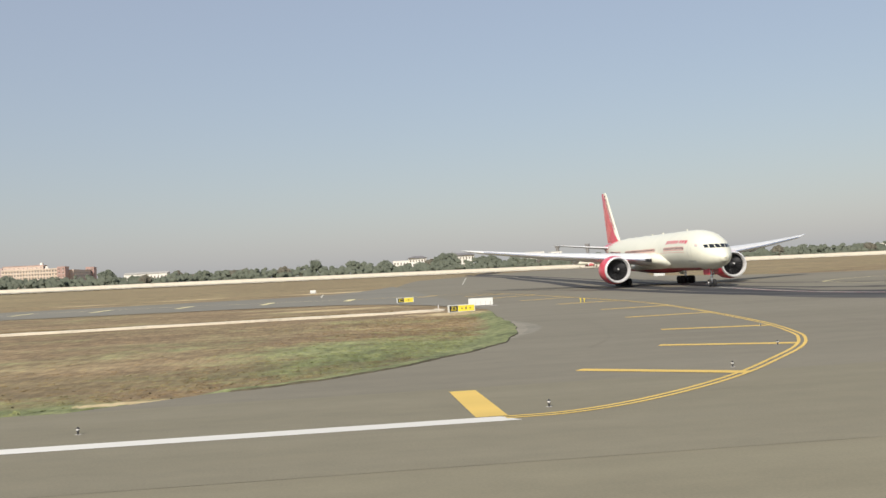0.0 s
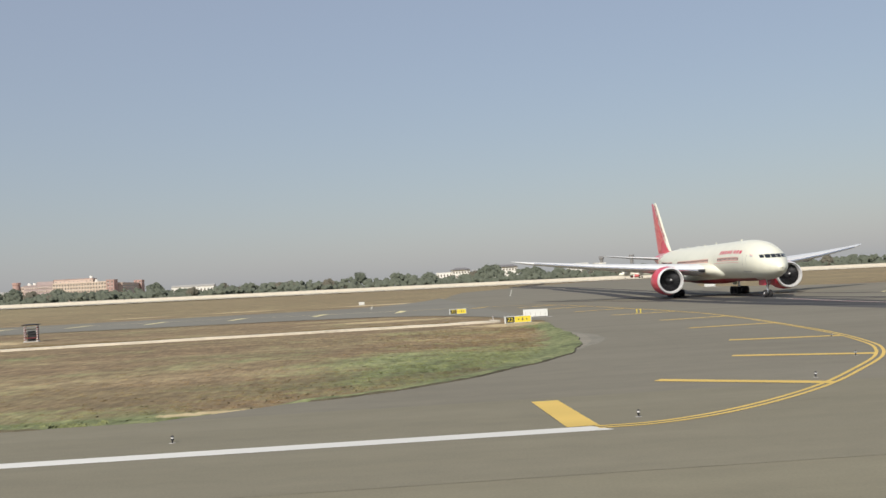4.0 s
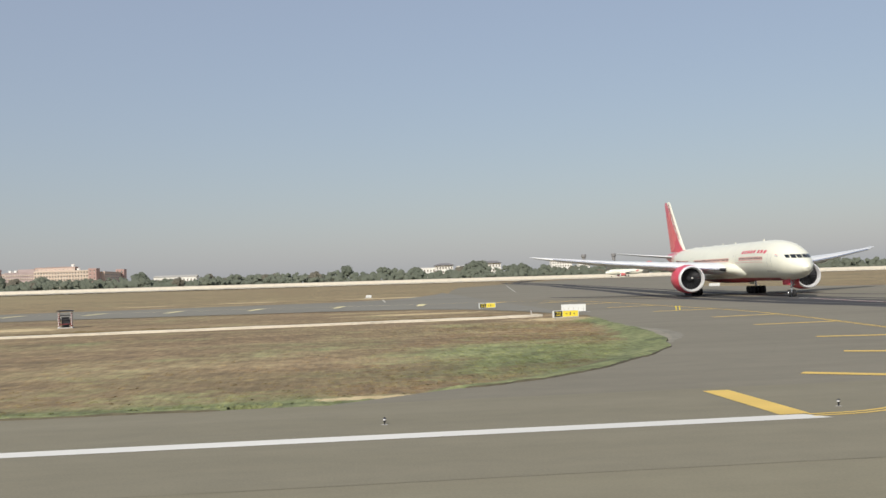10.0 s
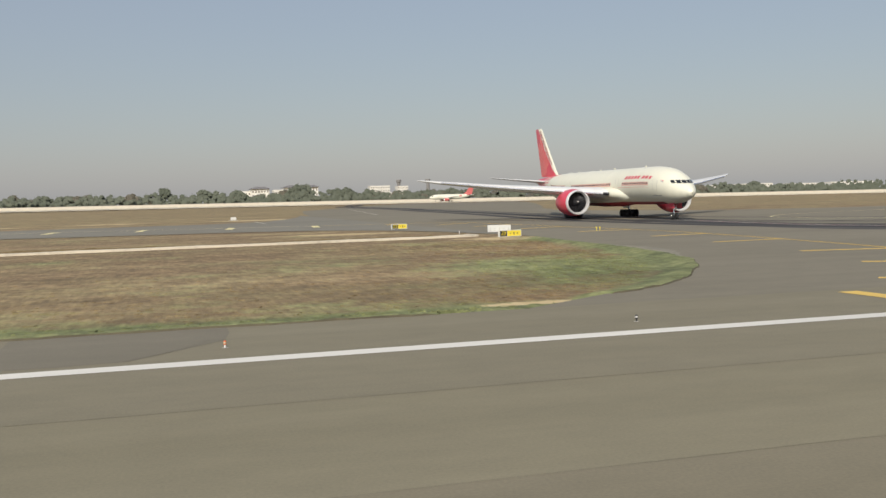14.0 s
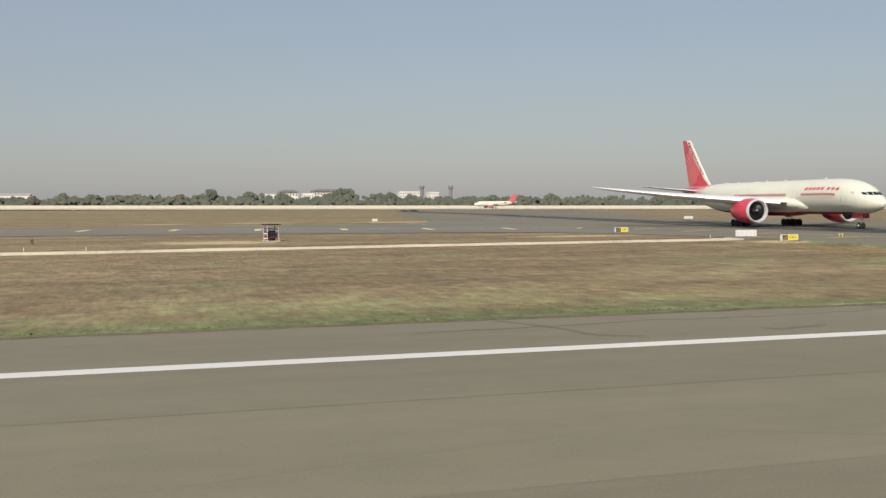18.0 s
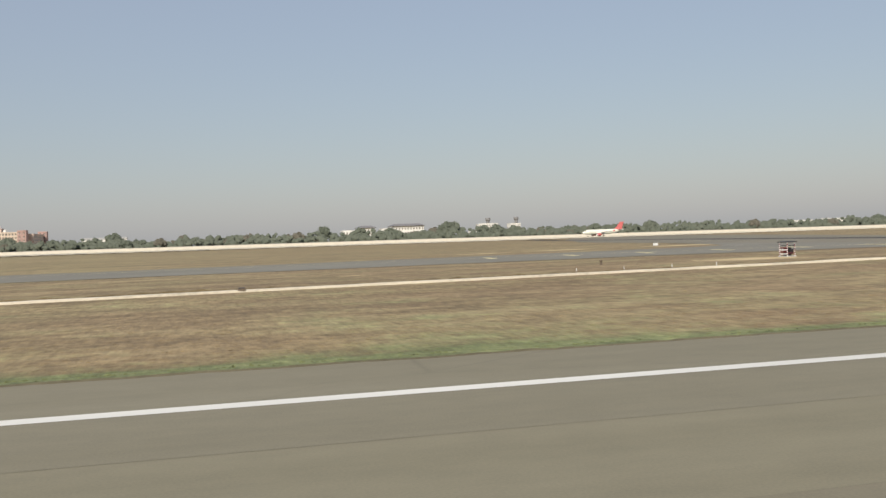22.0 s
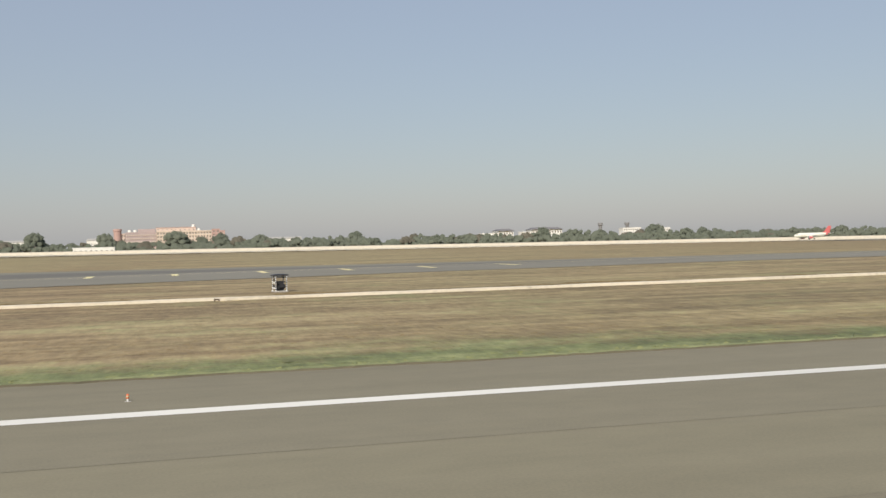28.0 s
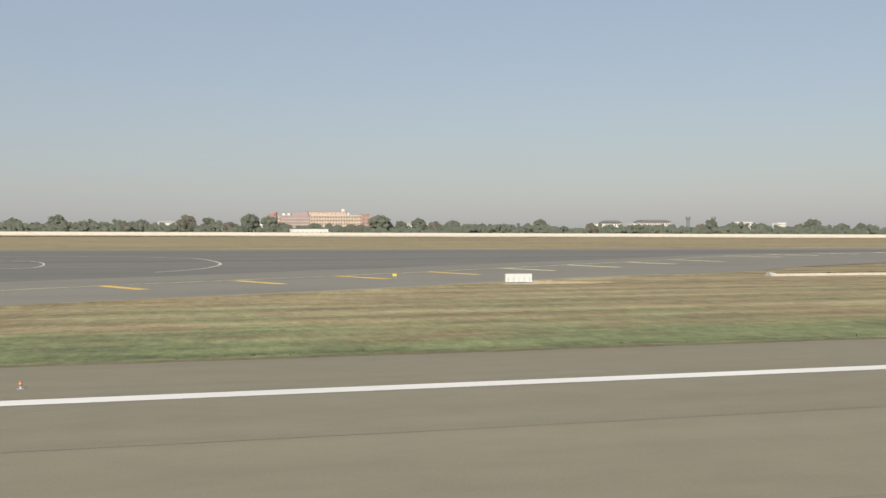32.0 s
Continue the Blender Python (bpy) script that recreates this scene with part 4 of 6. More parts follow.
def engine(plane, x, y, z, R, length, fans=22, paint=M_RED):
    nac = part("engine_nacelle", lathe_y(bmesh.new(), [(0.23 * R, 0.985 * R), (0.5 * R, 1.04 * R), (1.1 * R, 1.08 * R), (0.55 * length, 1.05 * R), (0.8 * length, 0.9 * R), (length, 0.72 * R), (length, 0.66 * R)], (x, y, z), 36), paint, plane, "glossy red engine nacelle", True)
    part("intake_lip", lathe_y(bmesh.new(), [(0.34 * R, 0.79 * R), (0.12 * R, 0.82 * R), (0.0, 0.885 * R), (0.02 * R, 0.95 * R), (0.15 * R, 0.985 * R), (0.24 * R, 0.995 * R)], (x, y, z), 36), M_LIP, nac, "polished metal intake lip", True)
    part("intake_duct", lathe_y(bmesh.new(), [(0.29 * R, 0.80 * R), (0.62 * R, 0.82 * R), (0.66 * R, 0.1 * R)], (x, y, z), 36), M_DARK, nac, "dark intake duct", True)
    t = Vector((0, 0, 1))
    d = Vector((1, 0, 0))
    bm = bmesh.new()
    q = [d * 0.26 * R + Vector((0, 0.50 * R, 0)) - t * 0.05 * R, d * 0.26 * R + Vector((0, 0.60 * R, 0)) + t * 0.05 * R, d * 0.55 * R + Vector((0, 0.575 * R, 0)) + t * 0.085 * R, d * 0.80 * R + Vector((0, 0.56 * R, 0)) + t * 0.10 * R, d * 0.80 * R + Vector((0, 0.46 * R, 0)) - t * 0.02 * R, d * 0.55 * R + Vector((0, 0.47 * R, 0)) - t * 0.045 * R]
    front = [bm.verts.new(p) for p in q]
    back = [bm.verts.new(p + Vector((0, 0.012 * R, 0))) for p in q]
    bm.faces.new(front)
    bm.faces.new(back[::-1])
    for a in range(6):
        bm.faces.new((front[a], back[a], back[(a + 1) % 6], front[(a + 1) % 6]))
    blade = mesh_of("fan_blade", bm, M_FAN)
    for k in range(fans):
        o = new("fan_blade", blade)
        o.parent = nac
        o.matrix_basis = Matrix.Translation((x, y, z)) @ Matrix.Rotation(2 * math.pi * k / fans, 4, "Y")
    part("spinner", lathe_y(bmesh.new(), [(0.28 * R, 0.01), (0.36 * R, 0.10 * R), (0.46 * R, 0.19 * R), (0.6 * R, 0.26 * R)], (x, y, z), 20), M_DARK, nac, "dark spinner with a white mark", True)
    bm = bmesh.new()
    box(bm, x + 0.02 * R, x + 0.13 * R, y + 0.24 * R, y + 0.40 * R, z + 0.02 * R, z + 0.11 * R, 0.01)
    part("spinner_mark", bm, M_BAND_WHITE, nac)
    part("exhaust_cone", lathe_y(bmesh.new(), [(length * 0.9, 0.5 * R), (length * 1.05, 0.42 * R), (length * 1.2, 0.2 * R), (length * 1.28, 0.02)], (x, y, z), 24), M_DARK, nac, "", True)
    return nac


M_FAN = plain("fan_metal", (0.06, 0.06, 0.064), 0.42, 0.7)


def big_jet():
    """Wide-body twin: nose at the origin, tail along +y."""
    K = 1.05
    P = empty("airliner", Matrix(), "cream and red wide-body twin-engine airliner standing on the taxiway", "aircraft")
    prof = smooth_prof([(0, 0.06, 0.06, 4.25), (0.35, 0.62, 0.57, 4.25), (1.1, 1.17, 1.05, 4.33), (2.4, 1.85, 1.68, 4.56), (4.2, 2.48, 2.36, 4.92), (6.5, 2.90, 2.83, 5.24), (9.5, 3.07, 3.05, 5.43), (13, 3.1, 3.1, 5.48), (30, 3.1, 3.1, 5.48), (44, 3.1, 3.1, 5.48), (49, 2.95, 2.9, 5.62), (54, 2.35, 2.35, 6.05), (59, 1.55, 1.55, 6.6), (63, 0.85, 0.9, 7.0), (66, 0.3, 0.4, 7.25), (66.9, 0.08, 0.15, 7.3)], 4)
    bm = bmesh.new()
    loft(bm, [[p for p in hull_ring(prof, s, 0, 360, 40)[:-1]] for s in [q[0] for q in prof]])
    part("fuselage", bm, M_CREAM, P, "cream fuselage", True)
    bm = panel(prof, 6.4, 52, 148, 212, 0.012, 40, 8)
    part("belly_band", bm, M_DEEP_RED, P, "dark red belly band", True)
    part("wing_fairing", loft(bmesh.new(), [[(w * math.cos(2 * math.pi * k / 24), s, z + h * math.sin(2 * math.pi * k / 24)) for k in range(24)] for s, w, h, z in ((19, 0.6, 0.3, 3.2), (21, 2.5, 1.0, 3.35), (24, 3.5, 1.45, 3.5), (31, 3.6, 1.5, 3.5), (37, 3.0, 1.25, 3.4), (41, 1.0, 0.4, 3.0))]), M_CREAM, P, "cream wing root fairing", True)
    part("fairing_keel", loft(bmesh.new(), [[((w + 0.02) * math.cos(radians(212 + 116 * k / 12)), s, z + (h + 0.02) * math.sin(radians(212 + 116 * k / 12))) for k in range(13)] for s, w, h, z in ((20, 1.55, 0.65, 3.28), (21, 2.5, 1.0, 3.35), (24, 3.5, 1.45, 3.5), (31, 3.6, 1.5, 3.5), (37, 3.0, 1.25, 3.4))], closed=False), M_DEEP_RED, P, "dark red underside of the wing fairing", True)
    # red tail section and fin
    for side in (-1, 1):
        bm = bmesh.new()
        loft(bm, [hull_ring(prof, 51.2 + 13.3 * k / 12, 3 * side, (20 + 110 * math.sin(math.pi / 2 * min(1, k / 7))) * side, 8, 0.014) for k in range(13)], closed=False)
        part("tail_paint", bm, M_RED, P, "red painted rear fuselage", True)
    fin = [(8.2, 53.7, 63.2, 0.42), (9.6, 55.2, 63.6, 0.40), (13.5, 58.6, 64.8, 0.30), (18.0, 62.3, 66.1, 0.17), (18.5, 63.0, 66.2, 0.10)]

    def fin_slab(f0, f1, grow):
        """f0, f1: where the slab begins and ends along the chord, at the fin's root and tip."""
        bm = bmesh.new()
        rings = []
        for z, le, te, th in fin:
            c = te - le
            up = (z - fin[0][0]) / (fin[-1][0] - fin[0][0])
            g0, g1 = f0[0] + (f0[1] - f0[0]) * up, f1[0] + (f1[1] - f1[0]) * up
            pts = []
            for side in (1, -1):
                fs = [g0 + (g1 - g0) * k / 8 for k in range(9)]
                for f in fs if side > 0 else fs[::-1]:
                    prof_t = 2.6 * math.sqrt(max(f, 0.0)) * (1 - f) + 0.04
                    pts.append((side * (th * min(1, prof_t) + grow), le + c * f, z))
            rings.append(pts)
        return loft(bm, rings)
    F = part("fin", fin_slab((0.001, 0.001), (0.06, 0.46), 0.0), M_CREAM, P, "cream leading part of the tail fin", True)
    part("rudder", fin_slab((0.062, 0.462), (1.0, 1.0), 0.0), M_RED, F, "red rear part of the tail fin", True)
    # sunburst rays and illegible lettering on both faces of the fin
    def on_fin(side, y, z):
        """The point of the fin's face at y, z, how far along the chord it lies, and where the cream ends."""
        le, te, th = (np.interp(z, [q[0] for q in fin], [q[k] for q in fin]) for k in (1, 2, 3))
        f = (y - le) / (te - le)
        g = min(1.0, max(0.0, f))
        return (side * (th * min(1, 2.6 * math.sqrt(g) * (1 - g) + 0.04) + 0.025), y, z), f, 0.06 + 0.40 * (z - 8.2) / 10.3

    for side in (-1, 1):
        for k in range(17):
            a = radians(-22 + 8.5 * k)
            c0, d, t = Vector((0, 58.4, 9.6)), Vector((0, math.cos(a), math.sin(a))), Vector((0, -math.sin(a), math.cos(a)))
            far, r = 0.0, 1.0
            while r < 8.0:
                q = c0 + d * r
                _, f, cream = on_fin(side, q.y, q.z)
                if 8.5 < q.z < 18.0 and cream + 0.04 < f < 0.97:
                    far = r
                r += 0.1
            if far < 1.5:
                continue
            bm = bmesh.new()
            rows = [[on_fin(side, (c0 + d * r + t * (0.045 * r * sgn)).y, (c0 + d * r + t * (0.045 * r * sgn)).z)[0] for sgn in (-1, 1)] for r in (0.9 + (far - 0.9) * j / 6 for j in range(7))]
            loft(bm, rows, closed=False)
            part("sun_ray", bm, M_RAY, F)
        for k in range(12):
            z = 10.6 + k * 0.62
            le, te = (np.interp(z, [q[0] for q in fin], [q[j] for q in fin]) for j in (1, 2))
            wide = 0.06 + 0.40 * (z - 8.2) / 10.3
            y0, y1 = le + (te - le) * wide * 0.38, le + (te - le) * wide * (0.82 + 0.12 * (k % 3 == 1))
            bm = bmesh.new()
            for u0, u1, v0, v1 in ((0, 0.3, 0, 0.5), (0.62, 1, 0.06, 0.56), (0.2, 0.9, 0.36 if k % 2 else 0.1, 0.52 if k % 2 else 0.26)):
                bm.faces.new([bm.verts.new(on_fin(side, y0 + (y1 - y0) * u + 0.5 * vv, z + vv)[0]) for u, vv in ((u0, v0), (u1, v0), (u1, v1), (u0, v1))])
            part("fin_mark", bm, M_DEEP_RED, F)
    # windows with red arched trim, in three groups between the doors, and the red title bars
    win = bmesh.new()
    box(win, -0.02, 0.02, -0.12, 0.12, -0.18, 0.18)
    win_me = mesh_of("cabin_window", win, M_PANE)
    for side in (-1, 1):
        for s0, s1 in ((8.8, 18.2), (22.6, 40.0), (43.2, 51.6)):
            band = part("window_band", panel(prof, s0, s1, 77.5 * side, 88.5 * side, 0.012, 8, 3), M_ROSE, P, "rose-red trim round the cabin windows", True)
            s = s0 + 0.3
            while s < s1 - 0.2:
                p = hull_ring(prof, s, 83 * side, 84 * side, 1, 0.02)[0]
                o = new("cabin_window", win_me)
                o.parent = band
                o.matrix_basis = Matrix.Translation(p) @ Matrix.Rotation(radians(7 * side), 4, "Y")
                s += 0.62
        part("cheat_line", panel(prof, 8.6, 51.6, 92.6 * side, 94.2 * side, 0.012, 30, 2), M_ROSE, P, "", True)
        for k in range(8):
            s = 8.0 + k * 1.14 + (0.5 if k > 2 else 0)
            bm = bmesh.new()
            ends = [[hull_ring(prof, s + a + 0.3 * t_, (58 + 10 * t_) * side, (58 + 10 * t_) * side + 0.01, 1, 0.016)[0] for t_ in (0, 0.5, 1)] for a in (0, 0.74)]
            loft(bm, ends, closed=False)
            part("title_bar", bm, M_RED, P)
        for s in (6.2, 19.6, 40.8, 52.3):
            d = part("cabin_door", panel(prof, s, s + 1.1, 68 * side, 104 * side, 0.016, 3, 6), M_CREAM, P)
            part("door_seam", panel(prof, s - 0.05, s - 0.01, 68 * side, 104 * side, 0.017, 2, 6), M_TRIM, d, "grey door seam")
            part("door_seam", panel(prof, s + 1.11, s + 1.15, 68 * side, 104 * side, 0.017, 2, 6), M_TRIM, d, "grey door seam")
        for s, a0 in ((5.3, 118), (24.4, 112), (46, 112)):
            part("cargo_door", panel(prof, s, s + 2.6, a0 * side, (a0 + 2) * side, 0.017, 4, 2), M_TRIM, P, "grey upper seam of a hold door")
        for q in range(3):
            part("flag_stripe", panel(prof, 4.75, 5.45, (63 + 2.2 * q) * side, (65 + 2.2 * q) * side, 0.016, 3, 2), (M_RAY, M_BAND_WHITE, M_TRIM)[q], P)
        # cockpit panes
        for x0, x1, z0, z1 in ((0.05, 0.70, 5.62, 6.16), (0.78, 1.36, 5.62, 6.17), (1.46, 1.86, 5.68, 6.15)):
            grid_ = []
            for a in range(4):
                x = x0 + (x1 - x0) * a / 3
                col_ = []
                for b in range(4):
                    z = z0 + (z1 - z0) * b / 3
                    lo, hi = 0.1, 9.0
                    for _ in range(24):
                        mid = (lo + hi) / 2
                        ring_ = hull_ring(prof, mid, 0, 90, 1)
                        h_, w_ = ring_[0][2], ring_[1][0]
                        c_ = ring_[1][2]
                        inside = (x / w_) ** 2 + ((z - c_) / (h_ - c_)) ** 2 < 1
                        lo, hi = (lo, mid) if inside else (mid, hi)
                    col_.append((side * x, hi - 0.03, z + 0.012))
                grid_.append(col_)
            part("cockpit_pane", loft(bmesh.new(), grid_, closed=False), M_GLASS, P, "dark cockpit window pane")
    # wings, tailplane
    for side in (-1, 1):
        w = part("wing", wing_bm([(side * 2.6, 19.3, 33.4, 4.1, 1.3), (side * 9.8, 24.9, 34.6, 4.75, 1.05), (side * 20, 32.3, 38.7, 5.85, 0.66), (side * 29, 38.9, 42.4, 7.05, 0.36), (side * 31.6, 41.6, 43.6, 7.5, 0.2), (side * 32.5, 43.2, 44.0, 7.7, 0.06)]), M_GREY, P, "grey swept wing", True)
        part("wing_root", wing_bm([(side * 2.4, 16.4, 33.6, 3.8, 1.5), (side * 3.3, 18.7, 33.7, 4.08, 1.42), (side * 4.3, 20.5, 33.8, 4.27, 1.3)]), M_CREAM, w, "cream wing root fillet", True)
        part("landing_lamp", tube(bmesh.new(), (side * 4.35, 20.45, 4.27), (side * 5.15, 21.1, 4.35), 0.26, 0.22, 10), M_DARK, w, "dark landing lamp glass", True)
        bm = bmesh.new()
        for (x0, l0, z0), (x1, l1, z1) in zip([(5.2, 21.27, 4.36), (9.8, 24.84, 4.79), (20, 32.24, 5.88)], [(9.8, 24.84, 4.79), (20, 32.24, 5.88), (29, 38.84, 7.07)]):
            tube(bm, (side * x0, l0, z0), (side * x1, l1, z1), 0.17, 0.15, 8)
        part("leading_edge", bm, M_SILVER, w, "bare metal leading edge", True)
        for x, y, z in ((6.5, 32.5, 3.9), (13.5, 34.5, 4.7), (19.5, 37.0, 5.4)):
            part("flap_fairing", loft(bmesh.new(), [[(side * x + r * math.cos(2 * math.pi * k / 10), y + dy, z + 1.3 * r * math.sin(2 * math.pi * k / 10) + dz) for k in range(10)] for dy, r, dz in ((-2.5, 0.05, 0.1), (-1.2, 0.3, 0), (0.8, 0.33, -0.15), (2.6, 0.05, -0.25))]), M_GREY, w, "", True)
        part("tailplane", wing_bm([(side * 0.8, 56.2, 63.3, 7.0, 0.36), (side * 6, 60.2, 64.8, 7.6, 0.24), (side * 10.9, 63.9, 66.3, 8.25, 0.1)]), M_GREY, P, "grey tailplane", True)
        nac = engine(P, side * 9.7, 21.2, 2.98, 2.16, 6.6)
        part("pylon", wing_bm([(side * 9.7 - 0.22, 23.2, 33.0, 4.2, 0.9), (side * 9.7 + 0.22, 23.2, 33.0, 4.2, 0.9)]), M_CREAM, P, "", True)
        # main gear: six wheels each
        g = part("main_gear", tube(bmesh.new(), (side * 5.6, 33.3, 3.4), (side * 5.6, 33.3, 0.75), 0.24, 0.2, 12), M_SILVER, P, "tall metal main landing gear leg", True)
        bm = bmesh.new()
        box(bm, side * 5.6 - 0.16, side * 5.6 + 0.16, 31.6, 35.0, 0.55, 0.85, 0.03)
        part("bogie_beam", bm, M_DARK, g)
        for dy in (-1.48, 0, 1.48):
            for dx in (-0.72, 0.72):
                part("wheel", wheel(bmesh.new(), (side * 5.6 + dx, 33.3 + dy, 0.67), 0.67, 0.5), M_TYRE, g, "", True)
        bm = bmesh.new()
        box(bm, side * 4.9 - 0.05, side * 4.9 + 0.05, 32.3, 34.4, 1.6, 3.0, 0.02)
        part("gear_door", bm, M_CREAM, g)
    g = part("nose_gear", tube(bmesh.new(), (0, 6.1, 2.9), (0, 5.9, 0.6), 0.16, 0.12, 12), M_SILVER, P, "metal nose landing gear leg", True)
    for dx in (-0.36, 0.36):
        part("wheel", wheel(bmesh.new(), (dx, 5.9, 0.53), 0.53, 0.36), M_TYRE, g, "", True)
        part("wheel_hub", wheel(bmesh.new(), (dx * 1.3, 5.9, 0.53), 0.27, 0.3, 14), M_SILVER, g, "", True)
        bm = bmesh.new()
        box(bm, dx * 1.9 - 0.03, dx * 1.9 + 0.03, 4.7, 7.3, 1.75, 2.75, 0.015)
        part("gear_door", bm, M_RED, g, "red nose gear door")
    part("drag_strut", tube(bmesh.new(), (0, 4.6, 2.7), (0, 5.8, 1.3), 0.08, 0.07, 8), M_SILVER, g)
    for dx, z in ((-0.25, 1.75), (0.25, 1.75)):
        part("taxi_lamp", lathe_y(bmesh.new(), [(0, 0.12), (0.15, 0.1), (0.2, 0.02)], (dx, 5.6, z), 12, True), M_SIGN_WHITE, g)
    for s, h in ((15, 0.22), (27, 0.2), (33, 0.18), (43, 0.15)):
        bm = bmesh.new()
        box(bm, -0.05, 0.05, s, s + 0.5, 8.5, 8.6 + h, 0.02)
        part("blade_antenna", bm, M_CREAM, P)
    for s in (35.5, 46):
        part("antenna_dome", loft(bmesh.new(), [[(w * math.cos(2 * math.pi * k / 14), s + dy, 8.45 + h * max(0, math.sin(2 * math.pi * k / 14)) - 0.1) for k in range(14)] for dy, w, h in ((0, 0.1, 0.05), (0.8, 0.5, 0.3), (2.0, 0.5, 0.3), (3.0, 0.1, 0.05))]), M_CREAM, P, "", True)
    return P


def small_jet():
    """Narrow-body twin: nose at the origin, tail along +y."""
    P = empty("small_airliner", Matrix(), "cream narrow-body airliner with red engines and fin", "aircraft")
    prof = smooth_prof([(0, 0.05, 0.05, 3.4), (0.6, 0.7, 0.7, 3.45), (2.2, 1.4, 1.45, 3.65), (5, 1.95, 2.05, 3.85), (8, 1.98, 2.07, 3.9), (24, 1.98, 2.07, 3.9), (28, 1.8, 1.8, 4.15), (33, 1.1, 1.1, 4.7), (36.5, 0.4, 0.45, 5.1), (37.5, 0.12, 0.15, 5.2)], 3)
    part("fuselage", loft(bmesh.new(), [hull_ring(prof, s, 0, 360, 24)[:-1] for s in [q[0] for q in prof]]), M_CREAM, P, "", True)
    bm = bmesh.new()
    part("fin", loft(bm, [[(0.2 * k, le, z), (0.2 * k, le + (te - le) * 0.5, z), (0, te, z), (-0.2 * k, le + (te - le) * 0.5, z), (-0.2 * k, le, z)] for z, le, te, k in ((5.6, 28.2, 36.0, 1.0), (7.0, 30.6, 36.4, 0.9), (11.8, 34.5, 37.9, 0.4))]), M_HAZED_RED, P, "red tail fin")
    for side in (-1, 1):
        part("cheat_line", panel(prof, 5, 30, 84 * side, 87 * side, 0.012, 14, 2), M_ROSE, P)
        for a0, a1, s0, s1 in ((4, 30, 1.9, 2.5), (33, 58, 2.1, 2.9)):
            part("cockpit_pane", panel(prof, s0, s1, a0 * side, a1 * side, 0.02, 3, 3), M_GLASS, P)
        part("tail_paint", panel(prof, 31.5, 36, 5 * side, 80 * side, 0.012, 8, 6), M_HAZED_RED, P, "", True)
        part("wing", wing_bm([(side * 1.6, 11.5, 18.8, 3.0, 0.5), (side * 6.4, 14.2, 19.0, 3.4, 0.32), (side * 16.6, 19.9, 21.6, 4.3, 0.12)]), M_GREY, P, "", True)
        part("tailplane", wing_bm([(side * 0.6, 31.5, 35.2, 5.1, 0.2), (side * 6.2, 34.6, 36.2, 5.6, 0.07)]), M_GREY, P, "", True)
        engine(P, side * 5.75, 10.6, 1.75, 1.12, 4.0, 14, M_HAZED_RED)
        bm = bmesh.new()
        box(bm, side * 5.75 - 0.15, side * 5.75 + 0.15, 12.5, 16.5, 2.5, 3.3, 0.05)
        part("pylon", bm, M_CREAM, P)
        g = part("main_gear", tube(bmesh.new(), (side * 3.8, 17.6, 2.7), (side * 3.8, 17.6, 0.5), 0.14, 0.12, 8), M_SILVER, P)
        for dx in (-0.45, 0.45):
            part("wheel", wheel(bmesh.new(), (side * 3.8 + dx, 17.6, 0.56), 0.56, 0.4, 14), M_TYRE, g)
        part("wing_fence", loft(bmesh.new(), [[(side * 16.62, 19.9 + a, z), (side * 16.7, 20.8 + a, z), (side * 16.62, 21.9 + a, z)] for z, a in ((3.9, 0.5), (4.3, 0), (5.1, 0.9))]), M_HAZED_RED, P)
    g = part("nose_gear", tube(bmesh.new(), (0, 5.1, 2.2), (0, 5.1, 0.4), 0.1, 0.08, 8), M_SILVER, P)
    for dx in (-0.25, 0.25):
        part("wheel", wheel(bmesh.new(), (dx, 5.1, 0.38), 0.38, 0.22, 14), M_TYRE, g)
    return P


jet = big_jet()
jet.matrix_basis = Matrix.Translation((48.8, 136.3, gh(48, 165) - 0.02)) @ Matrix.Rotation(radians(-0.9), 4, "Z") @ Matrix.Scale(1.02, 4)
jet2 = small_jet()
jet2.matrix_basis = Matrix.Translation((181, 766, gh(200, 766) + 0.7)) @ Matrix.Rotation(radians(-90), 4, "Z")


# ---- signs, lamps, huts ----
def letters(name, text, size, mat, parent, m):
    cu = bpy.data.curves.new(name, "FONT")
    cu.body, cu.size, cu.extrude = text, size, 0.004
    cu.align_x, cu.align_y = "CENTER", "CENTER"
    tmp = bpy.data.objects.new(name, cu)
    scene.collection.objects.link(tmp)
    me = bpy.data.meshes.new_from_object(tmp.evaluated_get(bpy.context.evaluated_depsgraph_get()))
    bpy.data.objects.remove(tmp)
    me.materials.clear()
    me.materials.append(mat)
    o = new(name, me)
    o.parent = parent
    o.matrix_basis = m
    return o


UPRIGHT = Matrix.Rotation(radians(90), 4, "X")


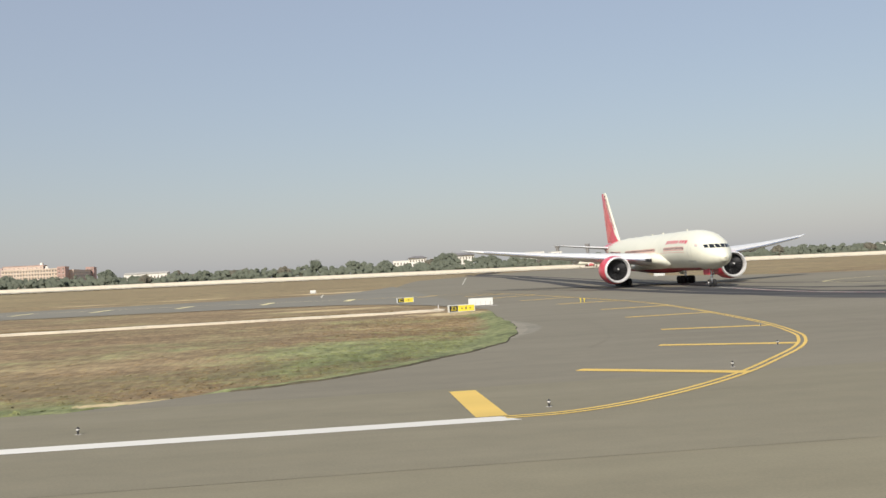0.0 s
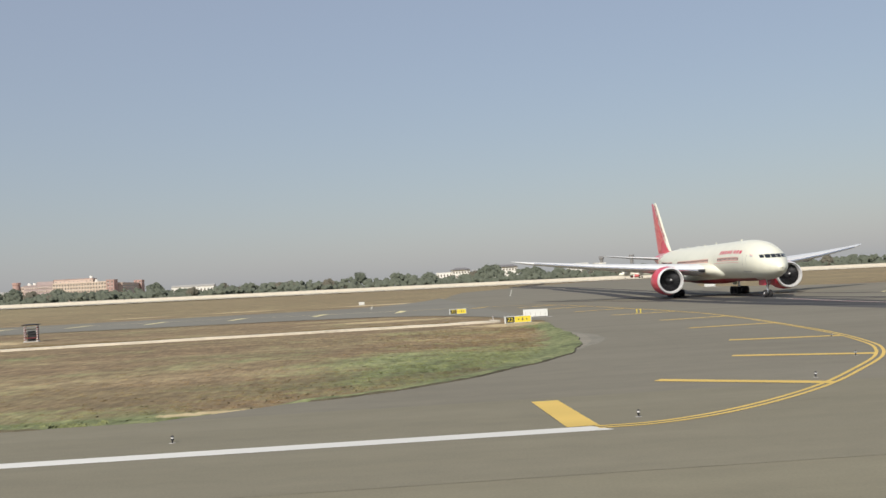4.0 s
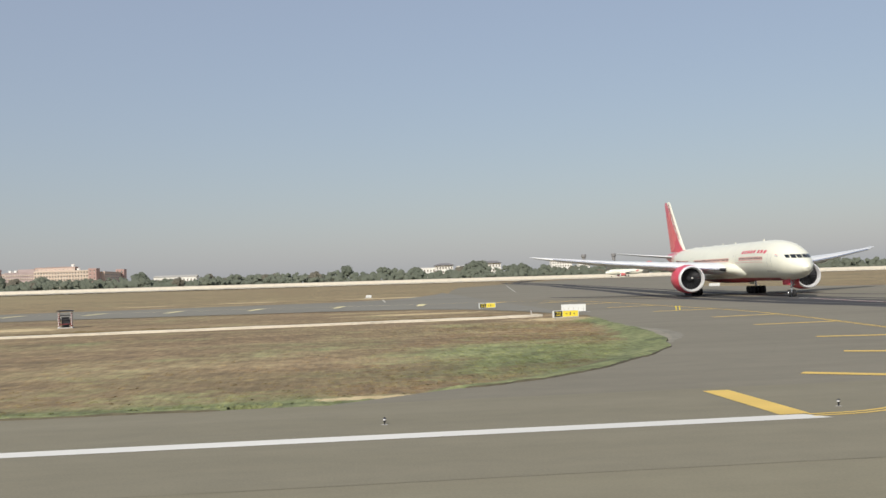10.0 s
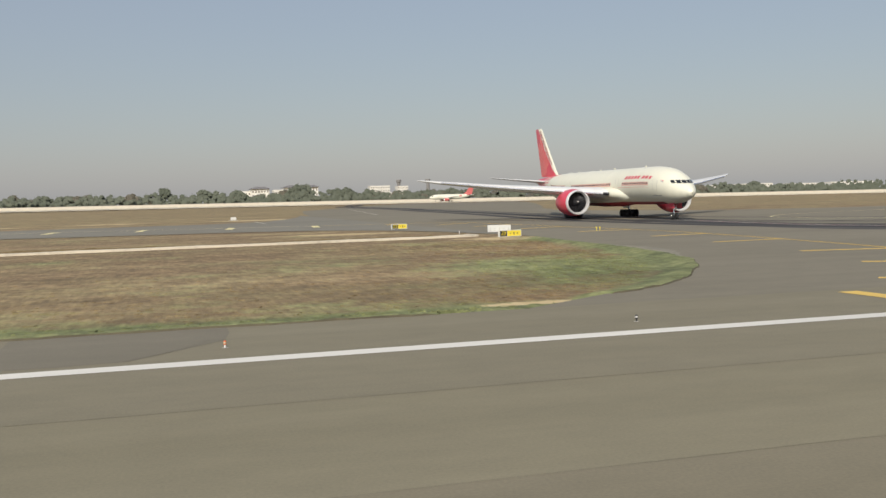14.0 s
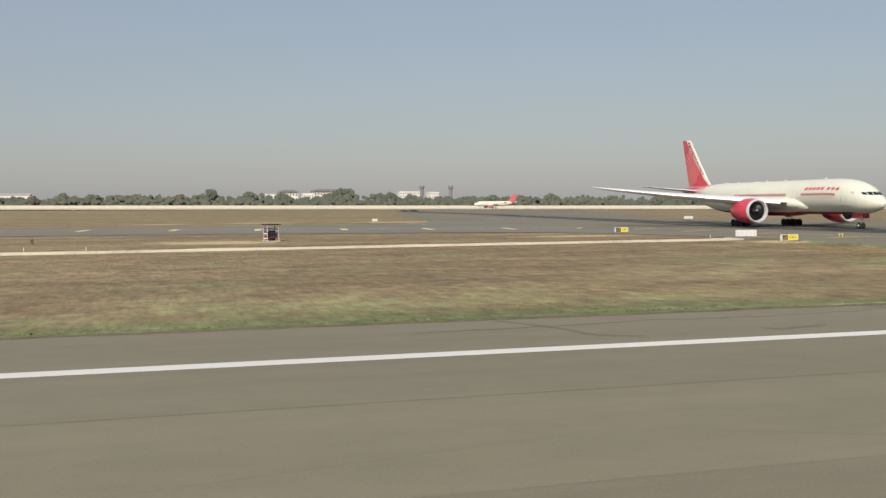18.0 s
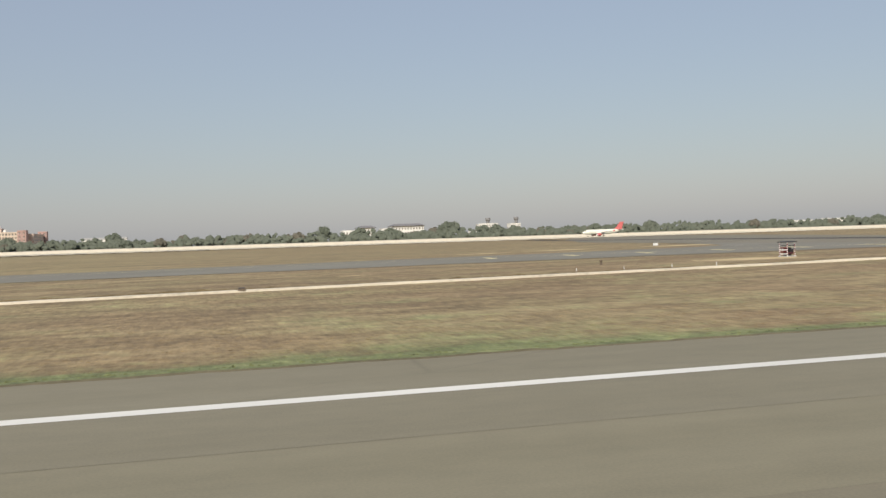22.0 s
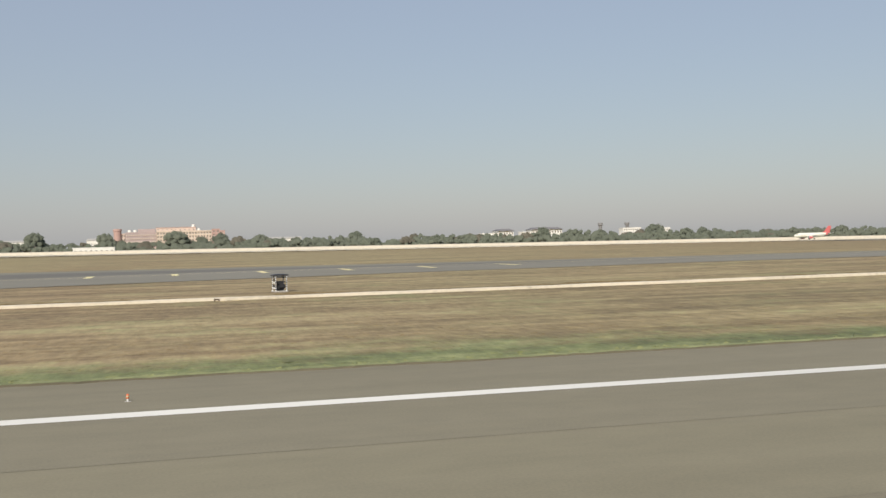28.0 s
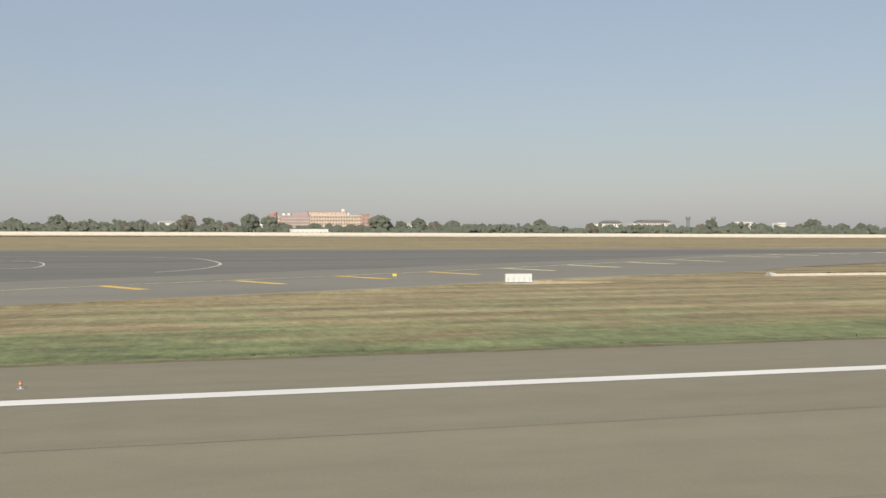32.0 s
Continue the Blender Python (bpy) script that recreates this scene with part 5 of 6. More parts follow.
def taxi_sign(a, b, h, split, label):
    """A lit guidance sign between ground points a and b, its face towards the runway."""
    d = Vector((b[0] - a[0], b[1] - a[1]))
    w = d.length
    s = empty("taxiway_sign", Matrix.Translation((a[0], a[1], gh(*a))) @ Matrix.Rotation(math.atan2(d.y, d.x), 4, "Z"), label, "sign", "taxiway signs")
    part("sign_case", box(bmesh.new(), 0, w, 0, 0.25, 0.14, h, 0.02), M_SIGN_WHITE, s, "white metal sign case")
    part("location_panel", box(bmesh.new(), 0.1, w * split - 0.02, -0.012, 0.0, 0.2, h - 0.06), M_SIGN_BLACK, s, "black panel")
    part("direction_panel", box(bmesh.new(), w * split + 0.02, w - 0.05, -0.012, 0.0, 0.2, h - 0.06), M_SIGN_YELLOW, s, "yellow panel")
    letters("writing", "Z2", h * 0.66, M_SIGN_YELLOW, s, Matrix.Translation((w * split / 2 + 0.04, -0.018, h * 0.57)) @ UPRIGHT)
    for k in range(3):
        x0 = w * (split + (1 - split) * (0.2 + 0.24 * k))
        part("illegible_mark", box(bmesh.new(), x0, x0 + w * 0.05, -0.02, -0.012, h * (0.5 if k != 1 else 0.42), h * (0.64 if k != 1 else 0.74)), M_BARK, s)
    for x0, x1 in ((0.0, 0.1), (w - 0.06, w)):
        part("end_cap", box(bmesh.new(), x0, x1, -0.03, 0.0, 0.14, h, 0.008), M_SIGN_WHITE, s)
    for x in (0.25, w - 0.25):
        part("leg", tube(bmesh.new(), (x, 0.12, -0.1), (x, 0.12, 0.15), 0.05, None, 8), M_CONCRETE, s)
    return s


taxi_sign((4.4, 101.3), (7.25, 102.1), 0.86, 0.36, "black and yellow taxiway sign at the island tip")
taxi_sign((1.45, 139.6), (3.85, 140.0), 0.86, 0.42, "black and yellow taxiway sign by the far taxiway")


def white_board(a, b, h, name, label):
    d = Vector((b[0] - a[0], b[1] - a[1]))
    w = d.length
    s = empty(name, Matrix.Translation((a[0], a[1], gh(*a))) @ Matrix.Rotation(math.atan2(d.y, d.x), 4, "Z"), label, "sign")
    part("board", box(bmesh.new(), 0, w, 0, 0.3, 0.08, h, 0.02), M_SIGN_WHITE, s, "blank white rear of a sign case")
    n = 5
    for k in range(n):
        x = w * (0.1 + 0.8 * k / (n - 1))
        part("rib", box(bmesh.new(), x - 0.022, x + 0.022, -0.03, 0.0, 0.1, h * 0.6), M_CONCRETE, s, "grey mounting rib")
        part("leg", tube(bmesh.new(), (x, 0.15, -0.1), (x, 0.15, 0.09), 0.04, None, 8), M_CONCRETE, s)
    part("slab", box(bmesh.new(), -0.5, w + 0.5, -0.6, 0.9, -0.12, 0.0, 0.01), M_CONCRETE, s, "pale concrete slab")
    return s


white_board((8.7, 117.7), (11.6, 117.2), 0.95, "sign_rear", "white rear of a sign standing beside the taxiway")
white_board((-470.3, 89.9), (-467.7, 89.7), 0.9, "sign_rear", "blank white sign board in the grass on a slab")
white_board((74.0, 245), (76.8, 245), 0.8, "sign_rear", "small white board far across the taxiway")
white_board((-13.5, 250), (-12.1, 250), 0.75, "sign_rear", "small white board beyond the far taxiway")

# arrow sign close to the runway
s = empty("arrow_sign", Matrix.Translation((-92.9, 48.3, -0.25)) @ Matrix.Rotation(radians(-67), 4, "Z") @ Matrix.Diagonal((1.3, 1, 1.02, 1)), "yellow arrow sign with black letters on bare sandy earth", "sign", "taxiway signs")
part("sign_case", box(bmesh.new(), 0, 1.39, 0.0, 0.17, 0.08, 0.98, 0.012), M_CONCRETE, s, "grey metal sign case")
for z0, z1 in ((0.05, 0.1), (0.955, 0.99)):
    part("flange", box(bmesh.new(), 0, 1.44, -0.02, 0.21, z0, z1, 0.01), M_SIGN_WHITE, s, "white sign flange")
part("end_post", box(bmesh.new(), 1.37, 1.45, -0.03, 0.03, 0.1, 0.95, 0.008), M_SIGN_WHITE, s, "white sign end post")
part("sign_face", box(bmesh.new(), 0.03, 1.34, -0.012, 0.0, 0.14, 0.95), M_SIGN_YELLOW, s, "yellow sign face")
letters("writing", "Z2", 0.52, M_SIGN_BLACK, s, Matrix.Translation((0.92, -0.02, 0.54)) @ UPRIGHT)
bm = bmesh.new()
for q in ([(0.28, 0.53), (0.56, 0.53), (0.56, 0.58), (0.28, 0.58)], [(0.24, 0.555), (0.38, 0.68), (0.42, 0.64), (0.33, 0.555)], [(0.24, 0.555), (0.33, 0.555), (0.42, 0.47), (0.38, 0.43)]):
    bm.faces.new([bm.verts.new((x, -0.018, z)) for x, z in q])
part("arrow", bm, M_SIGN_BLACK, s, "black arrow")
for x in (0.2, 1.2):
    part("leg", tube(bmesh.new(), (x, 0.09, -0.1), (x, 0.09, 0.12), 0.05, None, 8), M_CONCRETE, s)


def field_lamp(x, y, body, label, group):
    s = empty("edge_lamp", Matrix.Translation((x, y, gh(x, y))) @ Matrix.Scale(0.45, 4), label, "lamp", group)
    part("base_plate", bm_disc(0.24, 0.012), M_CONCRETE, s, "pale base plate")
    part("stem", tube(bmesh.new(), (0, 0, 0.01), (0, 0, 0.2), 0.05, 0.06, 10), M_BAND_BLACK if body == M_BAND_BLACK else M_BAND_WHITE, s)
    part("collar", tube(bmesh.new(), (0, 0, 0.2), (0, 0, 0.3), 0.085, 0.11, 12), body, s)
    part("lens", lathe_z(bmesh.new(), [(0.3, 0.10), (0.38, 0.115), (0.46, 0.09), (0.5, 0.02)], 12), M_BAND_WHITE if body == M_BAND_BLACK else M_LAMP_GLASS, s, "small dome")
    part("cap", lathe_z(bmesh.new(), [(0.41, 0.118), (0.47, 0.1), (0.53, 0.03)], 12), body, s)
    return s


def bm_disc(r, h):
    return tube(bmesh.new(), (0, 0, 0), (0, 0, h), r, None, 20)


def lathe_z(bm, profile, n):
    return loft(bm, [[(r * math.cos(2 * math.pi * k / n), r * math.sin(2 * math.pi * k / n), z) for k in range(n)] for z, r in profile])


orange = field_lamp(-29.5, 31.9, M_ORANGE, "orange runway edge lamp on a pale base plate", "runway edge lamps")
for x in (-89.5, -147.7, -206.6, -268.2, -333.4, -392.7, -448.9, -504.2, -564):
    copy_thing(orange, Matrix.Translation((x, 31.8, 0)))
black = field_lamp(-15.2, 31.6, M_BAND_BLACK, "black-banded taxiway lamp on a pale base plate", "taxiway edge lamps")
for x, y in ((-0.5, 30.9), (8.8, 38.6), (14.5, 46.7), (19.3, 59.4)):
    copy_thing(black, Matrix.Translation((x, y, 0)))


def hut(x, y, w, h, band, label):
    """Roofed equipment cage on banded posts."""
    s = empty("equipment_shelter", Matrix.Translation((x, y, gh(x, y))) @ Matrix.Rotation(radians(12), 4, "Z"), label, "shelter")
    part("slab", box(bmesh.new(), -w * 0.62, w * 0.62, -w * 0.62, w * 0.62, -0.12, 0.08, 0.01), M_CONCRETE, s)
    for sx in (-1, 1):
        for sy in (-1, 1):
            p = part("post", tube(bmesh.new(), (sx * w / 2, sy * w / 2, 0.08), (sx * w / 2, sy * w / 2, h - 0.12), 0.07, None, 8), M_BAND_WHITE, s)
            for k in range(6):
                z = 0.2 + k * (h - 0.4) / 6
                part("painted_band", tube(bmesh.new(), (sx * w / 2, sy * w / 2, z), (sx * w / 2, sy * w / 2, z + (h - 0.4) / 12), 0.076, None, 8), band, p)
    part("roof", loft(bmesh.new(), [[(sx * w * f, sy * w * f, z) for sx, sy in ((-1, -1), (1, -1), (1, 1), (-1, 1))] for f, z in ((0.66, h - 0.12), (0.68, h - 0.04), (0.4, h + 0.06))]), M_DARK, s, "dark sheet roof")
    part("cabinet", box(bmesh.new(), -w * 0.28, w * 0.3, -w * 0.25, w * 0.25, 0.1, h * 0.62, 0.03), M_BAND_BLACK, s, "dark equipment cabinet")
    part("small_cabinet", box(bmesh.new(), -w * 0.1, w * 0.42, -w * 0.4, -w * 0.28, 0.35, h * 0.45, 0.02), M_BAND_BLACK, s)
    for k in range(4):
        z = 0.3 + 0.3 * k
        part("side_board", box(bmesh.new(), -w / 2 - 0.02, -w / 2 + 0.02, -w * 0.42, w * 0.42, z, z + 0.15), M_BAND_WHITE if k % 2 == 0 else band, s)
    for z in (0.45, 1.0, 1.55):
        for sy in (-1, 1):
            part("rail", box(bmesh.new(), -w / 2, w / 2, sy * w / 2 - 0.03, sy * w / 2 + 0.03, z, z + 0.09), band if z < 0.6 else M_BAND_BLACK, s)
    return s


hut(-52.7, 128.8, 1.5, 2.2, M_BAND_RED, "roofed equipment cage on red and white banded posts")
hut(-322.3, 109.4, 1.22, 1.85, M_BAND_BLACK, "roofed equipment cage on black and white banded posts")

# marker posts, drain cover, valve, yellow lamp box
rnd = random.Random(3)
post = empty("marker_post", Matrix.Translation((5.1, 118.2, gh(5.1, 118.2))) @ Matrix.Scale(0.7, 4), "short white marker post beside the earth track", "post", "marker posts")
part("shaft", tube(bmesh.new(), (0, 0, -0.1), (0, 0, 0.55), 0.055, 0.05, 8), M_BAND_WHITE, post)
part("tip", tube(bmesh.new(), (0, 0, 0.55), (0, 0, 0.66), 0.056, 0.03, 8), M_BAND_RED, post)
for x, y in ((-93.2, 112), (-86.9, 112), (-80.4, 112), (-74.2, 112), (-107.8, 103.4), (-160, 101.2), (-190, 99.6), (-235, 98.7), (-395, 97.7)):
    copy_thing(post, Matrix.Translation((x, y, gh(x, y))))
v = empty("valve_stand", Matrix.Translation((-81.7, 130.8, gh(-81.7, 130.8))) @ Matrix.Scale(0.8, 4), "small dark valve stand in the grass", "valve")
part("stand", tube(bmesh.new(), (0, 0, -0.1), (0, 0, 0.42), 0.24, 0.16, 10), M_BARK, v)
part("hand_wheel", tube(bmesh.new(), (-0.25, 0, 0.56), (0.25, 0, 0.62), 0.18, 0.14, 10), M_BARK, v)
v = empty("pipe_stub", Matrix.Translation((-329.4, 94.3, turf_z(-329.4, 94.3))), "short rusty bent pipe in the trodden earth", "pipe")
part("riser", tube(bmesh.new(), (-0.2, 0, -0.1), (-0.16, 0, 0.2), 0.07, 0.07, 8), M_BARK, v)
part("bend", tube(bmesh.new(), (-0.2, 0, 0.2), (0.24, 0, 0.16), 0.08, 0.07, 8), M_BARK, v)
part("outlet", tube(bmesh.new(), (0.22, 0, 0.2), (0.26, 0, -0.08), 0.07, 0.06, 8), M_BARK, v)
v = empty("drain_chamber", Matrix.Translation((-133.8, 101.2, 0.12)) @ Matrix.Scale(0.75, 4), "dark drain chamber on the earth track", "drain")
part("rim", box(bmesh.new(), -0.55, 0.55, -0.55, 0.55, -0.1, 0.3, 0.05), M_BARK, v)
part("cover", box(bmesh.new(), -0.45, 0.45, -0.45, 0.45, 0.3, 0.4, 0.03), M_DARK, v)
v = empty("lamp_box", Matrix.Translation((-478, 105.5, gh(-478, 105.5))) @ Matrix.Scale(0.72, 4), "small yellow lamp box on two legs beside the taxiway", "lamp")
part("case", box(bmesh.new(), -0.3, 0.3, -0.15, 0.15, 0.25, 0.6, 0.03), M_SIGN_YELLOW, v)
for x in (-0.2, 0.2):
    part("leg", tube(bmesh.new(), (x, 0, -0.1), (x, 0, 0.26), 0.04, None, 8), M_SIGN_YELLOW, v)
v = empty("lamp_box", Matrix.Translation((21.4, 112.4, gh(21.4, 112.4))) @ Matrix.Scale(0.75, 4), "pair of small yellow guard lamps on stems", "lamp")
for x in (-0.3, 0.3):
    part("stem", tube(bmesh.new(), (x, 0, -0.1), (x, 0, 0.4), 0.06, None, 8), M_SIGN_YELLOW, v)
    part("hood", box(bmesh.new(), x - 0.13, x + 0.07, -0.1, 0.1, 0.4, 0.62, 0.03), M_SIGN_YELLOW, v)


# ---- far buildings ----
def block(parent, name, x0, x1, y0, y1, z0, z1, mat, storeys=0, cols=0, ww=0.5, wh=0.5, frame=M_HOUSE):
    """A rendered block with its windows set into the front."""
    b = part(name, box(bmesh.new(), x0, x1, y0, y1, z0, z1), mat, parent)
    if storeys:
        dx, dz = (x1 - x0) / cols, (z1 - z0) / storeys
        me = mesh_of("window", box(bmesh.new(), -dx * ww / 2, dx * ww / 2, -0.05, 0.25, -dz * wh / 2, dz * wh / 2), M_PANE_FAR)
        sl = mesh_of("window_sill", box(bmesh.new(), -dx * ww * 0.62, dx * ww * 0.62, -0.45, 0.0, -dz * wh / 2 - 0.22, -dz * wh / 2), frame)
        for i in range(cols):
            for j in range(storeys):
                w = new("window", me)
                w.parent = b
                w.matrix_basis = Matrix.Translation((x0 + dx * (i + 0.5), y0, z0 + dz * (j + 0.52)))
                if cols * storeys <= 200:
                    s = new("window_sill", sl)
                    s.parent = b
                    s.matrix_basis = w.matrix_basis.copy()
    part("parapet", box(bmesh.new(), x0 - 0.2, x1 + 0.2, y0 - 0.2, y1 + 0.2, z1, z1 + 0.7), mat, parent)
    return b


H = empty("hotel", Matrix.Translation((0, 1130, 4.5)), "large peach and red sandstone hotel behind the trees", "building")
def bands(parent, x0, x1, y0, z0, z1, storeys, mat):
    """Floor slabs standing proud of a front."""
    for j in range(1, storeys + 1):
        z = z0 + (z1 - z0) * j / storeys
        part("floor_band", box(bmesh.new(), x0, x1, y0 - 0.4, y0 - 0.003, z - 0.5, z - 0.1), mat, parent)


w = block(H, "wing", -371, -312, 0, 22, 0, 23.5, M_PEACH, 6, 19, 0.5, 0.52)
bands(w, -371, -312, 0, 0, 23.5, 6, M_CREAM_STONE)
w = block(H, "balcony_wing", -404, -371.4, 5, 24, 0, 23.0, M_MAUVE)
balcony = mesh_of("balcony", box(bmesh.new(), -0.6, 0.6, -1.0, 0.0, -0.5, 0.6), M_CREAM_STONE)
for i in range(13):
    for j in range(6):
        o = new("balcony", balcony)
        o.parent = w
        o.matrix_basis = Matrix.Translation((-402.6 + 2.5 * i, 5, 1.6 + 3.75 * j))
block(H, "upper_floor", -372, -329, 8, 22, 24.2, 27.4, M_PINK, 1, 9, 0.22, 0.3)
part("roof_strip", box(bmesh.new(), -372.6, -328.4, 7.4, 22.6, 28.1, 28.5), M_BRICK_RED, H, "dark red roof edge")
part("pergola", box(bmesh.new(), -391, -372.8, 9, 20, 23.7, 27.2, 0.1), M_MAUVE, H, "mauve roof pavilion")
block(H, "stair_tower", -311.6, -303, -2, 14, 0, 25.0, M_BRICK_RED, 6, 2, 0.4, 0.4)
t = part("round_tower", lathe_z(bmesh.new(), [(0, 4.1), (24.8, 4.1), (25.0, 4.6), (27.2, 4.6), (27.6, 4.0)], 18), M_BRICK_RED, H, "round red sandstone tower", True)
t.matrix_basis = Matrix.Translation((-412.4, 6, 0))
block(H, "side_wing", -408.6, -404.3, 6, 20, 0, 22, M_PINK, 5, 2, 0.5, 0.5)
block(H, "rear_wing", -307.6, -298, 14.6, 92, 0, 21.5, M_PINK)
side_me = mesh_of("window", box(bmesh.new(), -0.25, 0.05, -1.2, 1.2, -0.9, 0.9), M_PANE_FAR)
side = [o for o in H.children if o.name.startswith("rear_wing")][0]
for i in range(15):
    for j in range(6):
        w = new("window", side_me)
        w.parent = side
        w.matrix_basis = Matrix.Translation((-298, 18 + i * 5.0, 1.8 + j * 3.4))
block(H, "rear_tower", -304, -294.5, 92.4, 106, 0, 25, M_BRICK_RED, 6, 2, 0.4, 0.4)
for x, z in ((-394, 23.5), (-400, 23.5), (-326, 24.2), (-331.5, 28.5)):
    part("roof_tank", tube(bmesh.new(), (x, 12, z), (x, 12, z + 2.8), 2.0, 2.0, 16), M_HOUSE, H, "round white roof tank")
v = empty("low_building", Matrix.Translation((0, 815, gh(-400, 815))), "low cream building just behind the boundary wall", "building")
block(v, "wall", -423, -392, 0, 8, 0, 5.3, M_HOUSE, 1, 8, 0.4, 0.35)
v = empty("hut_building", Matrix.Translation((0, 822, gh(-456, 815))), "small cream hut behind the boundary wall", "building")
block(v, "wall", -461, -452, 0, 6, 0, 5.4, M_HOUSE, 1, 2, 0.4, 0.35)
for x0, x1, y, z1, lab in ((-255, -205, 1200, 18.5, "long white hall with a ribbed front"), (-541, -505, 1200, 21, "pale white hall among the trees"), (-625, -600, 1150, 15, "small white hall among the trees"), (-446, -420, 1150, 20.6, "pale white hall beside the hotel")):
    v = empty("hall", Matrix.Translation((0, y, 2)), lab, "building")
    block(v, "wall", x0, x1, 0, 18, 0, z1 - 3, M_HOUSE, 2, 12, 0.35, 0.5)
    part("roof", loft(bmesh.new(), [[(x, -0.6, z1 - 2.3), (x, 9, z1), (x, 18.6, z1 - 2.3)] for x in (x0 - 0.5, x1 + 0.5)]), M_CONCRETE, v, "shallow pitched sheet roof")
for x0, x1, side_w, y0, top in ((96, 120, 22, 1366, 30.5), (137, 182, 14, 1332, 31.0)):
    v = empty("villa", Matrix.Translation((0, y0, -0.6)), "white house with a dark hipped roof above the trees", "building")
    block(v, "wall", x0, x1, 0, 26, 0, top - 7, M_HOUSE, 4, max(6, int((x1 - x0) / 4)), 0.45, 0.45)
    block(v, "side_block", x0 - side_w, x0 - 0.4, 4, 22, 0, top - 9.5, M_HOUSE, 3, 5, 0.4, 0.4)
    part("roof", loft(bmesh.new(), [[(x0 + a, -1.5 + a * 0.5, z), (x1 - a, -1.5 + a * 0.5, z), (x1 - a, 27.5 - a * 0.5, z), (x0 + a, 27.5 - a * 0.5, z)] for a, z in ((-2.0, top - 6.2), (6, top - 3.2))]), M_ROOF, v, "dark hipped roof")
for x in (365, 416):
    v = empty("water_tower", Matrix.Translation((x, 1620, 3)), "dark concrete water tower above the trees", "tower")
    part("shaft", lathe_z(bmesh.new(), [(0, 3.1), (26, 2.8), (29.5, 3.0)], 14), M_TOWER, v)
    part("tank", lathe_z(bmesh.new(), [(29.3, 3.0), (30.2, 4.2), (34.0, 4.3), (34.6, 4.0)], 16), M_TOWER, v)
for x0, x1, y0, h in ((233, 259, 1235, 18.8), (251, 264, 1160, 16.8)):
    v = empty("office_block", Matrix.Translation((0, y0, 3)), "white flat-roofed office block behind the trees", "building")
    block(v, "wall", x0, x1, 0, 14, 0, h, M_HOUSE, 5, 8, 0.5, 0.4)
for x0, x1, z1 in ((860, 920, 12), (940, 1010, 13.5), (1040, 1110, 12), (1130, 1220, 13), (300, 345, 14)):
    v = empty("shed", Matrix.Translation((0, 1500, 1)), "long pale warehouse beyond the field", "building")
    block(v, "wall", x0, x1, 0, 20, 0, z1, M_HOUSE, 3, 12, 0.4, 0.4)

# ---- ragged grass verge where the turf laps over the asphalt ----
def verge(name, pts, side, seed):
    """A lip of turf along points (x, y), its ragged edge towards side."""
    bm = bmesh.new()
    P = [Vector((q[0], q[1], 0)) for q in pts]
    rows = []
    for i, q in enumerate(P):
        d = (P[min(i + 1, len(P) - 1)] - P[max(i - 1, 0)]).normalized()
        n = Vector((-d.y, d.x, 0)) * side
        e = 0.26 * noise.noise((q.x * 0.35 + seed, q.y * 0.35, 0)) + 0.14 * noise.noise((q.x * 1.9, q.y * 1.9, seed))
        h = 0.075 + 0.04 * noise.noise((q.x * 1.3, q.y * 1.3, 5))
        row = []
        end = min(1.0, i / 8, (len(P) - 1 - i) / 8)
        for a, z in ((0.15 + e, 0.0), (0.1 + e, h), (-0.5, h * 0.9), (-2.2, -0.2), (-5.0, -0.3)):
            p = q + n * a
            row.append(bm.verts.new((p.x, p.y, -0.3 + (z + 0.3) * end)))
        rows.append(row)
    for a, b in zip(rows, rows[1:]):
        for k in range(4):
            f = bm.faces.new((a[k], a[k + 1], b[k + 1], b[k]))
            f.material_index = 1 if k == 0 else 0
    return tagged(new(name, mesh_of(name, bm, [M_TURF, M_SOIL])), "ragged lip of green and straw turf beside the asphalt", "grass verge", kind="structure")


verge("grass_verge", [(-590 + 0.5 * k, 37.2) for k in range(1146)], -1, 2)
shore = [q for q in spline([(c[0], c[2]) for c in LINK], 24) if q[0] > -13]
verge("island_verge", shore, -1, 9)
verge("taxiway_verge", [q for q in spline([(c[0], c[1] - 0.2) for c in FAR[1:9]], 60)], 1, 5)

# low clumps of turf over the near grass
rnd = random.Random(21)
verts, faces = [], []


def clump(x, y, z, r, h):
    k, n = len(verts), 6
    for f, hh in ((1.0, 0.0), (0.6, 0.75)):
        for i in range(n):
            a = 2 * math.pi * (i + rnd.uniform(-0.3, 0.3)) / n
            verts.append((x + r * f * math.cos(a) * 1.3, y + r * f * math.sin(a), z + h * hh * rnd.uniform(0.7, 1.2)))
    verts.append((x, y, z + h))
    for i in range(n):
        j = (i + 1) % n
        faces.append((k + i, k + j, k + n + j, k + n + i))
        faces.append((k + n + i, k + n + j, k + 2 * n))


for _ in range(16000):
    x, y = rnd.uniform(-590, -14), 37.7 + abs(rnd.gauss(0, 1)) * 9.0
    clump(x, y, turf_z(x, y) - 0.006, rnd.uniform(0.12, 0.4), rnd.uniform(0.015, 0.055))
for _ in range(4500):
    y = rnd.uniform(42, 98)
    edge = -17 + 25 * math.sqrt(1 - ((95 - min(y, 95)) / 57.8) ** 2)
    x = edge - 0.6 - abs(rnd.gauss(0, 9))
    clump(x, y, turf_z(x, y) - 0.006, rnd.uniform(0.12, 0.4), rnd.uniform(0.015, 0.055))
